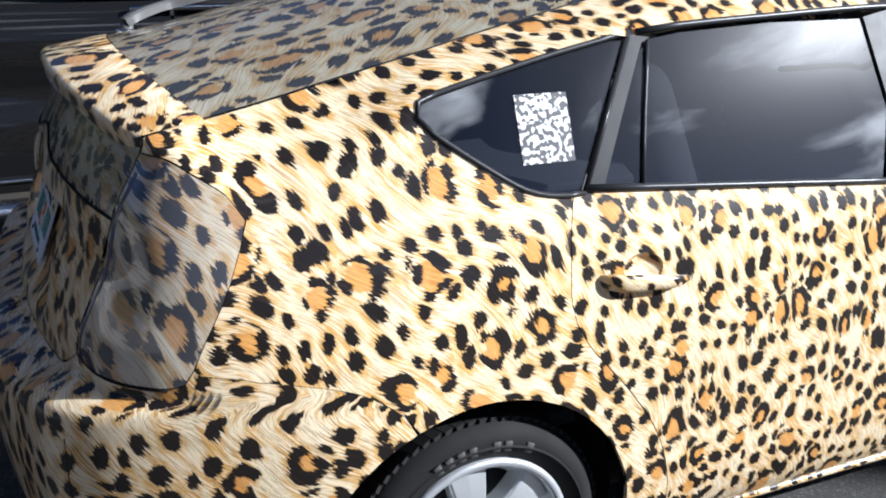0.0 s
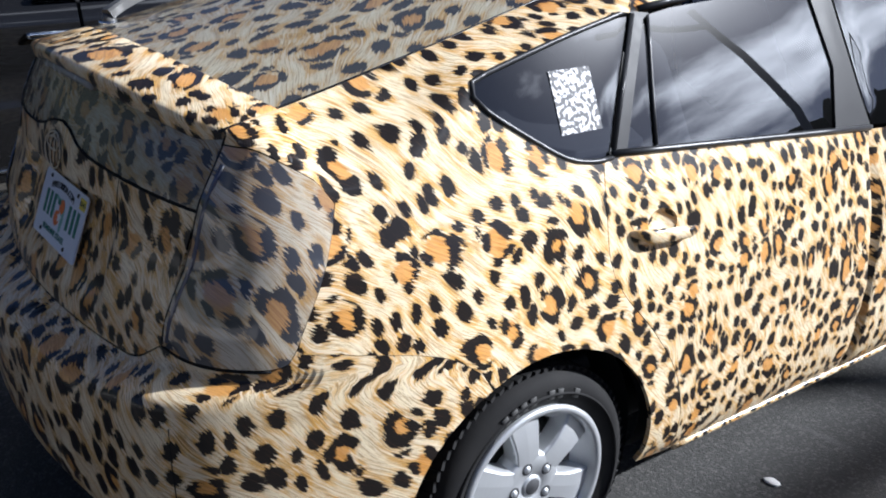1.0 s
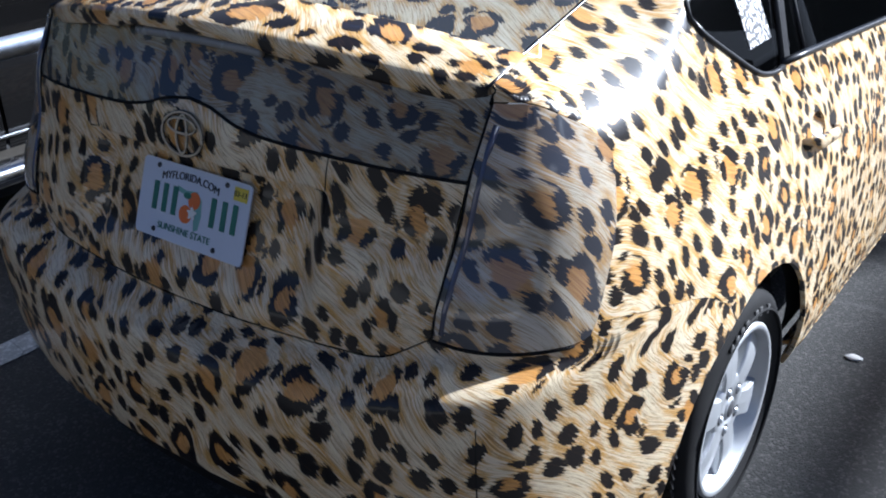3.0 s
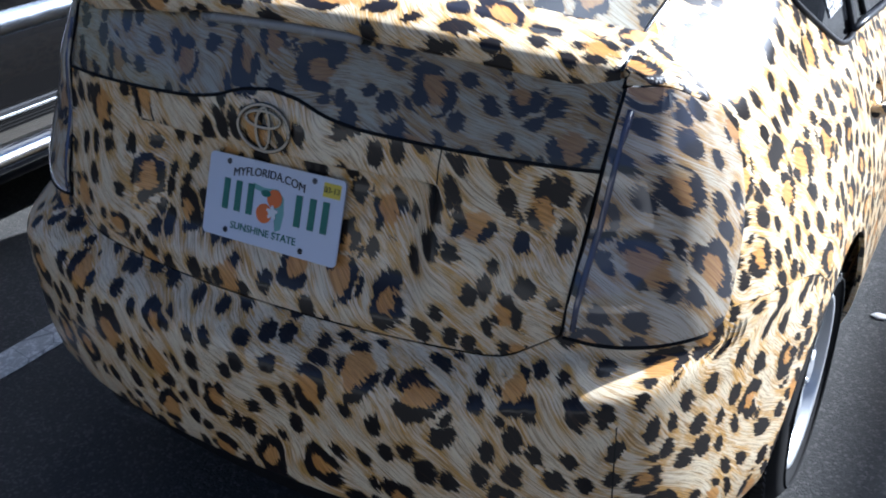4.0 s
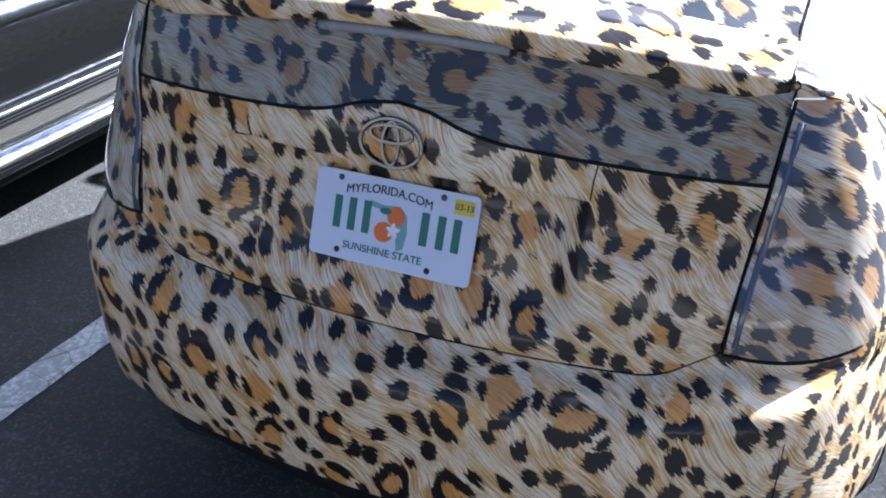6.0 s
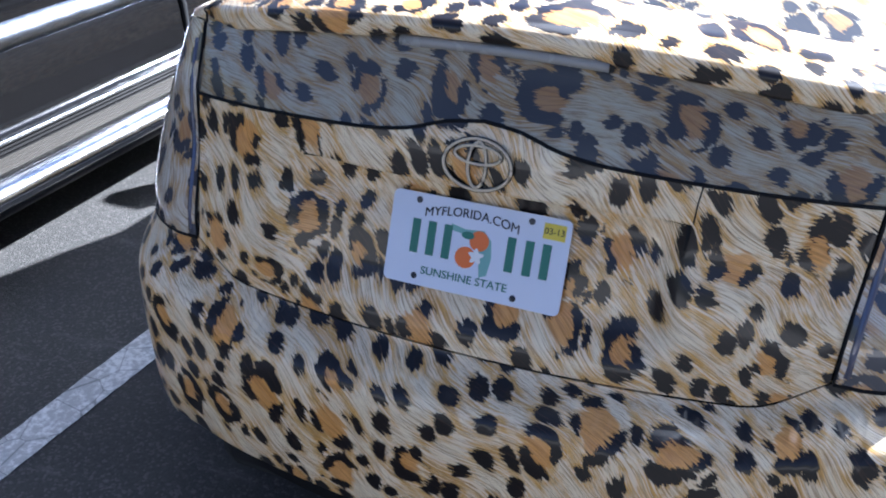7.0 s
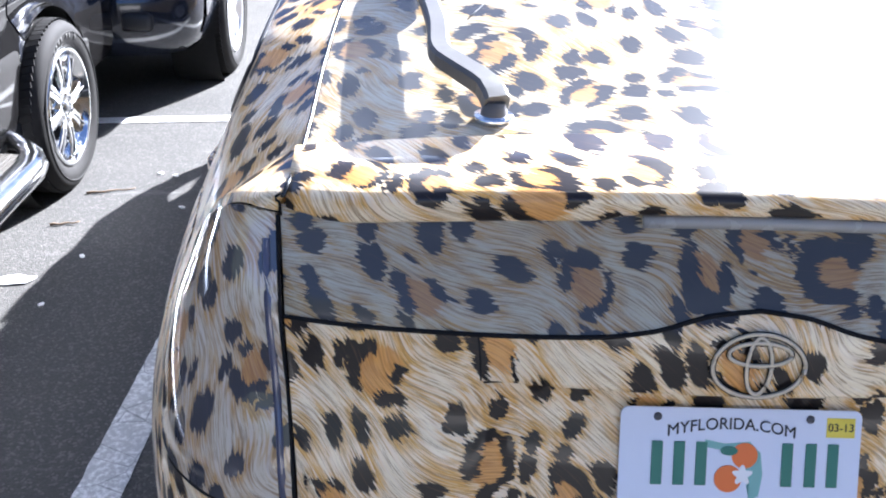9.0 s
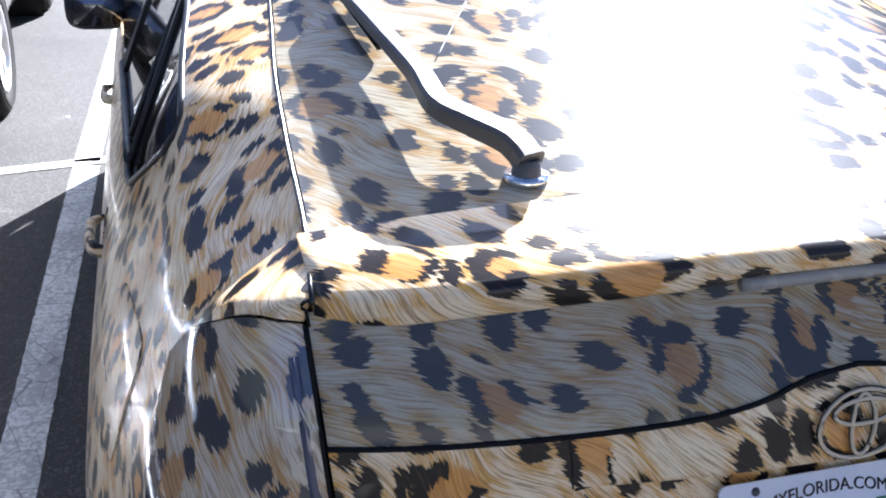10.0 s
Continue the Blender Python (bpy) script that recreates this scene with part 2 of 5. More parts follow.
def plain(name, color, rough=0.5, metal=0.0, var=0.15, scale=30.0, bump=0.1, coat=0.0, spec=0.5):
    """Paint, plastic, rubber or metal with a little grime at two scales."""
    m = Nodes(name)
    p = m.coord()
    a, b = m.noise(p, scale, 4.0), m.noise(p, scale * 0.12, 3.0)
    f = m.math("MULTIPLY_ADD", a, 0.5, m.math("MULTIPLY", b, 0.5))
    lo, hi = tuple(c * (1 - var) for c in color), tuple(min(1.0, c * (1 + var)) for c in color)
    r = m.math("MULTIPLY_ADD", m.math("SUBTRACT", f, 0.5), 0.25, rough, clamp=True)
    if bump:
        m.bump(a, bump, 0.001)
    return m.set(color=m.mix(f, lo, hi), rough=r, metal=metal, coat=coat, spec=spec)


def asphalt_mat():
    m = Nodes("asphalt")
    p = m.coord()
    grit = m.voronoi(p, 145.0)
    col = m.mix(m.noise(p, 90, 4.0, 0.7), (0.030, 0.0295, 0.028), (0.095, 0.0925, 0.088))
    s = m.nt.nodes.new("ShaderNodeSeparateColor")
    m.nt.links.new(grit["Color"], s.inputs[0])
    col = m.mix(m.math("MULTIPLY", m.step(s.outputs[0], 0.72, 0.95), 0.35), col, (0.20, 0.19, 0.175))
    col = m.mix(m.math("MULTIPLY", m.step(m.noise(p, 0.9, 5.0), 0.45, 0.75), 0.45), col, (0.03, 0.03, 0.031))
    # pale scuffs and dry stains
    scuff = m.step(m.noise(m.mapping(p, rot=25, scale=(1.2, 5.0, 1)), 1.6, 6.0, 0.7), 0.58, 0.72)
    col = m.mix(m.math("MULTIPLY", scuff, 0.30), col, (0.19, 0.187, 0.18))
    m.bump(m.math("ADD", m.noise(p, 160, 3.0, 0.7), m.math("MULTIPLY", grit["Distance"], -0.8)), 0.45, 0.004)
    return m.set(color=col, rough=0.88, spec=0.3)


def line_paint():
    m = Nodes("road_paint")
    p = m.coord()
    worn = m.step(m.math("ADD", m.noise(p, 60, 5.0, 0.7), m.math("MULTIPLY", m.noise(p, 4, 3.0), 0.5)), 0.62, 0.82)
    crack = m.math("SUBTRACT", 1.0, m.step(m.voronoi(m.mapping(p, scale=(1, 1, 1)), 9.0, "DISTANCE_TO_EDGE")["Distance"], 0.006, 0.02))
    col = m.mix(worn, (0.72, 0.72, 0.70), (0.42, 0.42, 0.41))
    col = m.mix(m.math("MULTIPLY", crack, 0.55), col, (0.10, 0.10, 0.10))
    m.bump(m.noise(p, 140, 3.0), 0.5, 0.003)
    return m.set(color=col, rough=0.75)


def glass_mat(name, color, rough=0.0):
    m = Nodes(name)
    p = m.coord()
    r = m.math("MULTIPLY_ADD", m.step(m.noise(p, 8, 4.0), 0.5, 0.8), 0.02, rough)
    return m.set(color=color, rough=r, trans=1.0, ior=1.95, coat=0.05, coat_rough=0.24)


def tyre_mat():
    m = Nodes("tyre_rubber")
    p = m.coord()
    col = m.mix(m.noise(p, 12, 4.0), (0.010, 0.010, 0.011), (0.024, 0.023, 0.022))
    m.bump(m.noise(p, 220, 2.0), 0.15, 0.001)
    return m.set(color=col, rough=0.75, spec=0.14)


WRAP = leopard("leopard_wrap")
WRAP_GLASS = leopard("leopard_window_film", (0.58, 0.62, 0.65), 0.24, 0.22, (0.014, 0.013, 0.018), 0.2)
# the blue-grey tint also paints in the sky's sheen on the lamp
WRAP_LAMP = leopard("leopard_lamp_film", (0.82, 0.85, 0.93), 0.22, 0.07, (0.018, 0.016, 0.02), 1.0)
BLACK = plain("black_trim", (0.012, 0.012, 0.013), 0.8, spec=0.1)
SATIN = plain("satin_trim", (0.030, 0.030, 0.032), 0.32, spec=0.28, bump=0)
SEAL = plain("glossy_seal", (0.012, 0.012, 0.013), 0.16, spec=0.6, bump=0)
FRAME = plain("frame_black", (0.022, 0.022, 0.024), 0.42, spec=0.1, bump=0)
GAP = plain("dark_gap", (0.006, 0.006, 0.006), 0.9, bump=0)
CHASSIS = plain("underbody_black", (0.008, 0.008, 0.008), 0.95, bump=0)
CHROME = plain("chrome", (0.82, 0.83, 0.84), 0.09, 1.0, 0.05, bump=0.02)
ALLOY = plain("silver_alloy", (0.62, 0.63, 0.64), 0.36, 0.6, 0.08, bump=0.05)
ALLOY_DARK = plain("alloy_recess", (0.10, 0.10, 0.105), 0.5, 0.5)
TYRE = tyre_mat()
CREAM = plain("cream_vinyl", (0.62, 0.52, 0.36), 0.3, var=0.3, scale=90)
DIM_MIRROR = plain("dim_mirror", (0.16, 0.16, 0.175), 0.12, 1.0, 0.05, bump=0)
BARREL = plain("dull_barrel", (0.16, 0.16, 0.17), 0.5, 0.6)
MARK = plain("rubber_lettering", (0.05, 0.049, 0.047), 0.6)
TINT = glass_mat("tinted_glass", (0.018, 0.021, 0.028))
FABRIC = plain("grey_fabric", (0.10, 0.10, 0.10), 0.9, scale=200)
WIPER = plain("wiper_satin", (0.085, 0.083, 0.08), 0.42)
ASPHALT, PAINT = asphalt_mat(), line_paint()
WHITE = plain("white_vinyl", (0.80, 0.80, 0.79), 0.45, var=0.04)
TRUCK = plain("charcoal_paint", (0.008, 0.0078, 0.008), 0.07, 0.0, 0.08, scale=400, bump=0.0, coat=0.35, spec=0.3)
TRUCK_LOW = plain("grey_cladding", (0.03, 0.03, 0.032), 0.5)
NAVY = plain("dark_blue_paint", (0.018, 0.022, 0.035), 0.18, 0.3, 0.08, scale=300, bump=0.0, coat=1.0)


def sticker_mat():
    """White vinyl printed with a grey tone."""
    m = Nodes("printed_sticker")
    p = m.coord()
    f = m.step(m.noise(p, 105, 0.0, 0.5), 0.46, 0.53)
    return m.set(color=m.mix(f, (0.60, 0.60, 0.61), (0.03, 0.03, 0.035)), rough=0.6)


STICKER = sticker_mat()
ORANGE = plain("orange_ink", (0.75, 0.17, 0.03), 0.5, var=0.08)
TEAL = plain("pale_green_ink", (0.20, 0.42, 0.38), 0.5, var=0.06)
GREEN = plain("green_ink", (0.03, 0.17, 0.12), 0.5, var=0.08)
INK = plain("black_ink", (0.02, 0.02, 0.022), 0.5)
YELLOW = plain("yellow_ink", (0.72, 0.58, 0.06), 0.5, var=0.06)
PLATE = plain("plate_white", (0.66, 0.70, 0.80), 0.35, var=0.03)
STUCCO = plain("pale_render", (0.27, 0.255, 0.235), 0.9, scale=6)
STONE = plain("pale_stone", (0.85, 0.83, 0.80), 0.8, scale=120)
TWIG = plain("dry_twig", (0.16, 0.11, 0.07), 0.9, scale=150)
WOODS = plain("distant_trees", (0.028, 0.033, 0.022), 0.95, var=0.5, scale=0.8, bump=0)
LENS = plain("clear_lamp_border", (0.07, 0.075, 0.12), 0.12, coat=0.6)
SKY_BAND = plain("sky_band_metal", (0.30, 0.33, 0.38), 0.20, 1.0, 0.05, bump=0.02)
TREAD = plain("ribbed_tread", (0.042, 0.037, 0.030), 0.6)
POLISH = plain("polished_aluminium", (0.78, 0.78, 0.79), 0.13, 1.0, 0.05, bump=0.02)
TINT_DARK = plain("dark_glass", (0.010, 0.011, 0.013), 0.05, bump=0)
STEEL = plain("bare_steel", (0.35, 0.35, 0.36), 0.45, 0.8)


# ---- ground


def build_ground():
    bm = bmesh.new()
    n, half = 24, 400.0
    xs = [half * (abs(2 * i / n - 1) ** 3) * (1 if i * 2 > n else -1) for i in range(n + 1)]
    vs = [[bm.verts.new((x, y, 0)) for x in xs] for y in xs]
    for j in range(n):
        for i in range(n):
            bm.faces.new((vs[j][i], vs[j][i + 1], vs[j + 1][i + 1], vs[j + 1][i]))
    tagged(part("ground", bm, ASPHALT), "grey worn asphalt of a parking lot", "ground", kind="structure")


def paint_line(x0, y0, x1, y1, width):
    """A worn painted parking line, a few millimetres thick, with an uneven edge."""
    bm = bmesh.new()
    a, b = Vector((x0, y0, 0)), Vector((x1, y1, 0))
    d = (b - a).normalized()
    s = Vector((-d.y, d.x, 0))
    n = int((b - a).length / 0.03)
    rows = []
    for i in range(n + 1):
        p = a + (b - a) * i / n
        w0 = width / 2 + 0.004 * noise.noise(p * 40)
        w1 = width / 2 + 0.004 * noise.noise(p * 40 + Vector((9, 9, 9)))
        rows.append((bm.verts.new(p - s * w0 + Vector((0, 0, 0.004))), bm.verts.new(p + s * w1 + Vector((0, 0, 0.004)))))
    for r, q in zip(rows, rows[1:]):
        bm.faces.new((r[0], r[1], q[1], q[0]))
    return tagged(part("parking_line", bm, PAINT, smooth=False), "worn white painted parking line on asphalt", "road marking", "parking lines", "structure")


# ---- the hatchback: its shell as smooth functions
XR, YE = 0.62, 0.44                  # half width of the tail's flat part; where the side begins
WIDE = [(0.18, 0.80), (0.21, 0.845), (0.30, 0.880), (0.40, 0.890), (0.60, 0.888), (0.70, 0.880), (0.80, 0.858), (0.89, 0.833),
        (0.98, 0.796), (1.06, 0.761), (1.18, 0.706), (1.30, 0.647), (1.42, 0.58)]
REAR = [(0.2, 0.06), (0.30, 0.02), (0.40, 0.002), (0.55, -0.004), (0.61, 0.0), (0.630, 0.012), (0.642, 0.040), (0.652, 0.075), (0.660, 0.094), (0.73, 0.102),
        (0.83, 0.128), (0.90, 0.155), (0.995, 0.168), (1.06, 0.195), (1.12, 0.225), (1.2, 0.25)]
ROOF = [(0.15, 1.195), (0.25, 1.203), (0.43, 1.232), (0.71, 1.295), (1.1, 1.375), (1.6, 1.455), (2.1, 1.49), (2.4, 1.465), (2.62, 1.39),
        (3.36, 1.00), (3.8, 0.93), (4.2, 0.83), (4.45, 0.70)]
BELT = [(0.44, 1.045), (0.50, 1.048), (0.65, 1.10), (0.80, 1.20), (0.95, 1.235), (1.1, 1.265), (1.3, 1.30), (1.65, 1.325), (2.1, 1.325),
        (2.4, 1.295), (2.7, 1.18), (3.0, 1.035), (3.36, 0.885), (3.7, 0.83), (4.0, 0.78), (4.45, 0.64)]
SEAM = [(0.30, 0.588), (0.45, 0.574), (0.61, 0.570), (0.78, 0.562), (0.95, 0.545), (1.5, 0.50), (2.6, 0.50), (3.4, 0.60), (4.0, 0.62), (4.45, 0.3)]
LIFT = 0.15                          # height of the band between belt and roof seam, in panel units


def side_x(y, z):
    w = pchip(WIDE, z)
    lo, hi = 0.5 * max(0, 0.76 - y) ** 2, 0.16 * max(0, 1.02 - y) ** 2
    k = min(1, max(0, (z - 0.62) / 0.3))
    x = w - lo * (1 - k) - hi * k
    f = max(0.0, (y - 3.5) / 1.0)
    return x * max(0.0, 1 - f**3.2) ** 0.6


def ease(v, lo, hi):
    t = min(1.0, max(0.0, (v - lo) / (hi - lo)))
    return t * t * (3 - 2 * t)


def rear_y(x, z, recess=1.0):
    """The tail's profile: the bumper's shelf climbs towards the corners, and the plate sits in a shallow recess."""
    rise = 0.040 * ease(abs(x), 0.40, 0.62) * (1 - ease(z, 0.74, 0.86))
    dent = recess * 0.036 * (1 - ease(abs(x), 0.272, 0.345)) * (1 - ease(z, 0.932, 0.940)) * ease(z, 0.695, 0.765)
    sweep = 0.45 * max(0.0, abs(x) - 0.44) ** 2 * ease(z, 0.85, 1.08)
    return pchip(REAR, z - rise) + 0.22 * x * x + dent + sweep


def seat(p):
    """From the drawing of the body to the car as it stands."""
    ax = abs(p.x)
    x = ax - 0.02 * max(0.0, ax - 0.25)
    return Vector((x if p.x >= 0 else -x, p.y + 0.018, 0.21 + (p.z - 0.21) * 0.975 if p.z > 0.21 else p.z))


def roof_z(x, y):
    return pchip(ROOF, y) - 0.22 * x * x


def shell(a, z):
    """The car's skin: a runs from the middle of the tail (0) round the corner (1 to 2) and forward along the side (2 + metres)."""
    s, a = (1 if a >= 0 else -1), abs(a)
    if a <= 1:
        return Vector((s * XR * a, rear_y(XR * a, z), z))
    if a >= 2:
        y = YE + a - 2
        return Vector((s * side_x(y, z), y, z))
    p0 = Vector((XR, rear_y(XR, z)))
    t0 = Vector((1, (p0.y - rear_y(XR - 0.01, z)) / 0.01))
    p2 = Vector((side_x(YE, z), YE))
    t2 = Vector(((side_x(YE + 0.02, z) - p2.x) / -0.02, -1))
    det = t0.x * -t2.y + t2.x * t0.y
    e = p2 - p0
    q = (e.x * -t2.y + t2.x * e.y) / det
    p1 = p0 + q * t0
    t = a - 1
    p = (1 - t) ** 2 * p0 + 2 * t * (1 - t) * p1 + t * t * p2
    return Vector((s * p.x, p.y, z))


def belt_of(a):
    a = abs(a)
    if a < 2:
        return pchip([(1.0, 1.120), (1.46, 1.111), (1.88, 1.074), (2.0, 1.045)], a)
    return pchip(BELT, YE + a - 2)


def skin(p):
    return seat(body(p))


def body(p):
    """The shell up to the belt and, above it, the shoulder that bends over to the roof seam."""
    a, v = p[0], p[1]
    b = belt_of(a)
    s = 1 if a >= 0 else -1
    # the spoiler's lip runs on round the corner
    curl = Vector((s * 0.35, -1, 0)) * 0.003 * (1 - ease(abs(a), 1.0, 1.6))
    if abs(a) < 0.94:
        return shell(a, v)
    if v <= b:
        return shell(a, v) + curl * ease(v, b - 0.03, b)
    base = shell(a, b)
    y = base.y
    top = Vector((s * pchip(SEAM, y), y, 0))
    top.z = roof_z(top.x, y)
    lower = shell(a, b - 0.02)
    up = (base - lower).normalized()
    h = top.z - base.z
    mid = base + up * (h * 0.66 / max(0.3, up.z))
    mid = mid.lerp((base + top) / 2, 0.75)
    mid.x = s * max(abs(mid.x), pchip(SEAM, y) + 0.02)
    t = min(1.0, (v - b) / LIFT)
    return (1 - t) ** 2 * base + 2 * t * (1 - t) * mid + t * t * top + curl * (1 - ease(t, 0.5, 1.0))


ROUND, UPWARD = {}, {}


def around(k):
    if k not in ROUND:
        pts = [shell(1 + i / 16, k * 0.02) for i in range(17)]
        ROUND[k] = list(itertools.accumulate([0.0] + [(p - q).length for p, q in zip(pts, pts[1:])]))
    return ROUND[k]


def along(a, z, tail):
    """Length round the car at height z, reckoned from the middle of the tail or from the side."""
    s, a, k = (1 if a >= 0 else -1), abs(a), math.floor(z / 0.02)
    r = z / 0.02 - k
    cum = [p + (q - p) * r for p, q in zip(around(k), around(k + 1))]
    if a <= 1:
        u = XR * a
    elif a < 2:
        f = (a - 1) * 16
        i = min(15, int(f))
        u = XR + cum[i] + (cum[i + 1] - cum[i]) * (f - i)
    else:
        u = XR + cum[-1] + a - 2
    return s * (u if tail else u + 0.36 - cum[-1])


def upward(a, v, ref):
    """Length up the skin from the height ref."""
    def column(k):
        if k not in UPWARD:
            pts = [body((k * 0.02, 0.18 + 0.01 * i)) if k > 46 else Vector((0, rear_y(XR * k * 0.02, 0.18 + 0.01 * i, 0.0), 0.18 + 0.01 * i)) for i in range(131)]
            UPWARD[k] = list(itertools.accumulate([0.0] + [(p - q).length for p, q in zip(pts, pts[1:])]))
        return UPWARD[k]

    def at(cum, z):
        f = max(0.0, (z - 0.18) / 0.01)
        i = min(129, int(f))
        return cum[i] + (cum[i + 1] - cum[i]) * (f - i)

    k = math.floor(abs(a) / 0.02)
    r = abs(a) / 0.02 - k
    lo, hi = column(k), column(k + 1)
    return (at(lo, v) - at(lo, ref)) * (1 - r) + (at(hi, v) - at(hi, ref)) * r


def top_skin(p):
    return seat(Vector((p[0], p[1], roof_z(p[0], p[1]))))


def panel(name, outline, material, parent, mapper=skin, holes=(), cell=(0.03, 0.03), lift=0.0, edge=0.012, label="", wrap=None, flip=False, extra=()):
    """A sheet cut to an outline in the skin's own coordinates, with turned-in edges."""
    pts, edges = [], []
    for loop in (outline, *holes):
        k = len(pts)
        pts += [Vector((p[0], p[1])) for p in loop]
        edges += [(k + i, k + (i + 1) % len(loop)) for i in range(len(loop))]
    x0, x1 = min(p[0] for p in outline), max(p[0] for p in outline)
    y0, y1 = min(p[1] for p in outline), max(p[1] for p in outline)
    nx, ny = max(2, int((x1 - x0) / cell[0])), max(2, int((y1 - y0) / cell[1]))

    def inside(q, loop):
        odd = False
        for i in range(len(loop)):
            a, b = loop[i - 1], loop[i]
            if (a[1] > q.y) != (b[1] > q.y) and q.x < (b[0] - a[0]) * (q.y - a[1]) / (b[1] - a[1]) + a[0]:
                odd = not odd
        return odd

    border = list(pts)
    for q in extra:
        q = Vector(q)
        if inside(q, outline) and min((q - b).length for b in border) > 0.002:
            pts.append(q)
    border = list(pts)
    for j in range(1, ny):
        for i in range(1, nx):
            q = Vector((x0 + (x1 - x0) * (i + (0.25 if j % 2 else -0.25)) / nx, y0 + (y1 - y0) * j / ny))
            if inside(q, outline) and not any(inside(q, h) for h in holes):
                if all(((q.x - b.x) / cell[0]) ** 2 + ((q.y - b.y) / cell[1]) ** 2 > 0.09 for b in border):
                    pts.append(q)
    vs, _, faces, *_ = delaunay_2d_cdt(pts, edges, [], 1 if not holes else 1, 1e-6)
    bm = bmesh.new()
    uv = bm.loops.layers.uv.new("wrap")
    bv = [bm.verts.new(mapper(q)) for q in vs]
    ou, ov, su, rot = wrap or (0, 0, 1, 0)
    cr, sr = math.cos(radians(rot)), math.sin(radians(rot))

    def tex(q):
        u, w = q.x, q.y
        if mapper is skin:
            b = belt_of(q.x) if abs(q.x) > 0.94 else 1.2
            u, w = along(q.x, min(w, b), x0 < 0 < x1), upward(q.x, w, 0.55 if y0 < 0.4 else 0.95)
        u, w = u * su, w * su
        return (u * cr - w * sr + ou, u * sr + w * cr + ov)

    tx = {v: tex(q) for v, q in zip(bv, vs)}
    for f in faces:
        c = sum((vs[i] for i in f), Vector((0, 0))) / len(f)
        if inside(c, outline) and not any(inside(c, h) for h in holes):
            try:
                face = bm.faces.new([bv[i] for i in f])
            except ValueError:
                continue
            for lo in face.loops:
                lo[uv].uv = tx[lo.vert]
    bm.verts.index_update()
    bmesh.ops.recalc_face_normals(bm, faces=bm.faces)
    bm.normal_update()
    mid = sum((v.co for v in bm.verts), Vector()) / len(bm.verts)
    out = sum((f.normal * f.calc_area() for f in bm.faces), Vector())
    want = Vector((mid.x, (mid.y - 2.2) * 0.25, (mid.z - 0.6) * 0.9))
    if (out.dot(want) < 0) != flip:
        bmesh.ops.reverse_faces(bm, faces=bm.faces)
        bm.normal_update()
    norm = {v: v.normal.copy() for v in bm.verts}
    if lift:
        for v in bm.verts:
            v.co += norm[v] * lift
    rim = [e for e in bm.edges if len(e.link_faces) == 1]
    loose = [v for v in bm.verts if not v.link_faces]
    bmesh.ops.delete(bm, geom=loose, context="VERTS")
    if edge:
        ring = {}
        for e in rim:
            for v in e.verts:
                if v not in ring:
                    ring[v] = bm.verts.new(v.co - norm[v] * edge)
        for e in rim:
            lo = e.link_loops[0]
            a, b = lo.vert, lo.link_loop_next.vert
            f = bm.faces.new((b, a, ring[a], ring[b]))
            f.smooth = False
            for l2 in f.loops:
                l2[uv].uv = tx.get(l2.vert, tx.get(a))
        for e in rim:
            e.smooth = False
    return part(name, bm, material, parent, label)


def mirror(loop):
    return [Vector((-p[0], p[1])) for p in reversed(loop)]


def arc(cy, cz, r, d0, d1, n=28):
    """A stretch of a wheel arch in skin coordinates."""
    out = []
    for i in range(n + 1):
        t = radians(d0 + (d1 - d0) * i / n)
        out.append(Vector((2 - YE + cy + r * math.cos(t), cz + r * math.sin(t))))
    return out


def Y(y):
    return 2 - YE + y


def seam_rod(name, points, radius, material, parent, mapper=skin, lift=0.0, label="", n=6):
    pts = []
    for p in points:
        q = mapper(p)
        if lift:
            e = 1e-3
            nn = (mapper(Vector((p[0] + e, p[1]))) - q).cross(mapper(Vector((p[0], p[1] + e))) - q).normalized()
            if nn.dot(Vector((q.x, (q.y - 2.2) * 0.25, 0.2))) < 0:
                nn = -nn
            q = q + nn * lift
        pts.append(q)
    return part(name, tube(pts, radius, n), material, parent, label)


AXLE_Y, FRONT_Y, HUB_Z, ARCH = 0.858, 3.545, 0.305, 0.338
DOOR_EDGE = [(2.633, 0.995), (2.615, 0.927), (2.602, 0.80), (2.632, 0.716), (2.727, 0.603), (2.809, 0.486), (2.848, 0.38), (2.868, 0.26), (2.870, 0.20)]
LAMP_OUT = [(1.93, 1.050), (1.985, 1.032), (2.012, 1.006), (2.000, 0.973), (1.925, 0.917), (1.815, 0.831), (1.735, 0.757)]
LAMP_TOP = [(0.962, 1.109), (1.22, 1.109), (1.46, 1.100), (1.70, 1.080), (1.84, 1.064), (1.93, 1.050)]
LAMP_LOW = [(1.735, 0.757), (1.69, 0.732), (1.60, 0.723), (1.45, 0.722), (1.20, 0.722), (0.98, 0.724), (0.915, 0.730)]
BUMP_LINE = [(1.735, 0.750), (1.957, 0.738), (2.113, 0.712), (2.189, 0.684), (2.247, 0.640)]
LID_LOW = [(0.0, 0.668), (0.40, 0.668), (0.66, 0.668), (0.74, 0.671), (0.80, 0.684), (0.910, 0.729)]
LID_TOP = [(0.0, 1.048), (0.10, 1.040), (0.17, 1.026), (0.25, 1.015), (0.40, 1.006), (0.944, 0.988)]
QWIN_LOW = [(2.655, 1.004), (2.60, 1.006), (2.535, 1.022), (2.454, 1.072), (2.37, 1.132), (2.345, 1.160), (2.350, 1.180), (2.385, 1.192)]
QWIN_TOP = [(2.385, 1.192), (2.47, 1.213), (2.63, 1.248), (2.815, 1.282)]


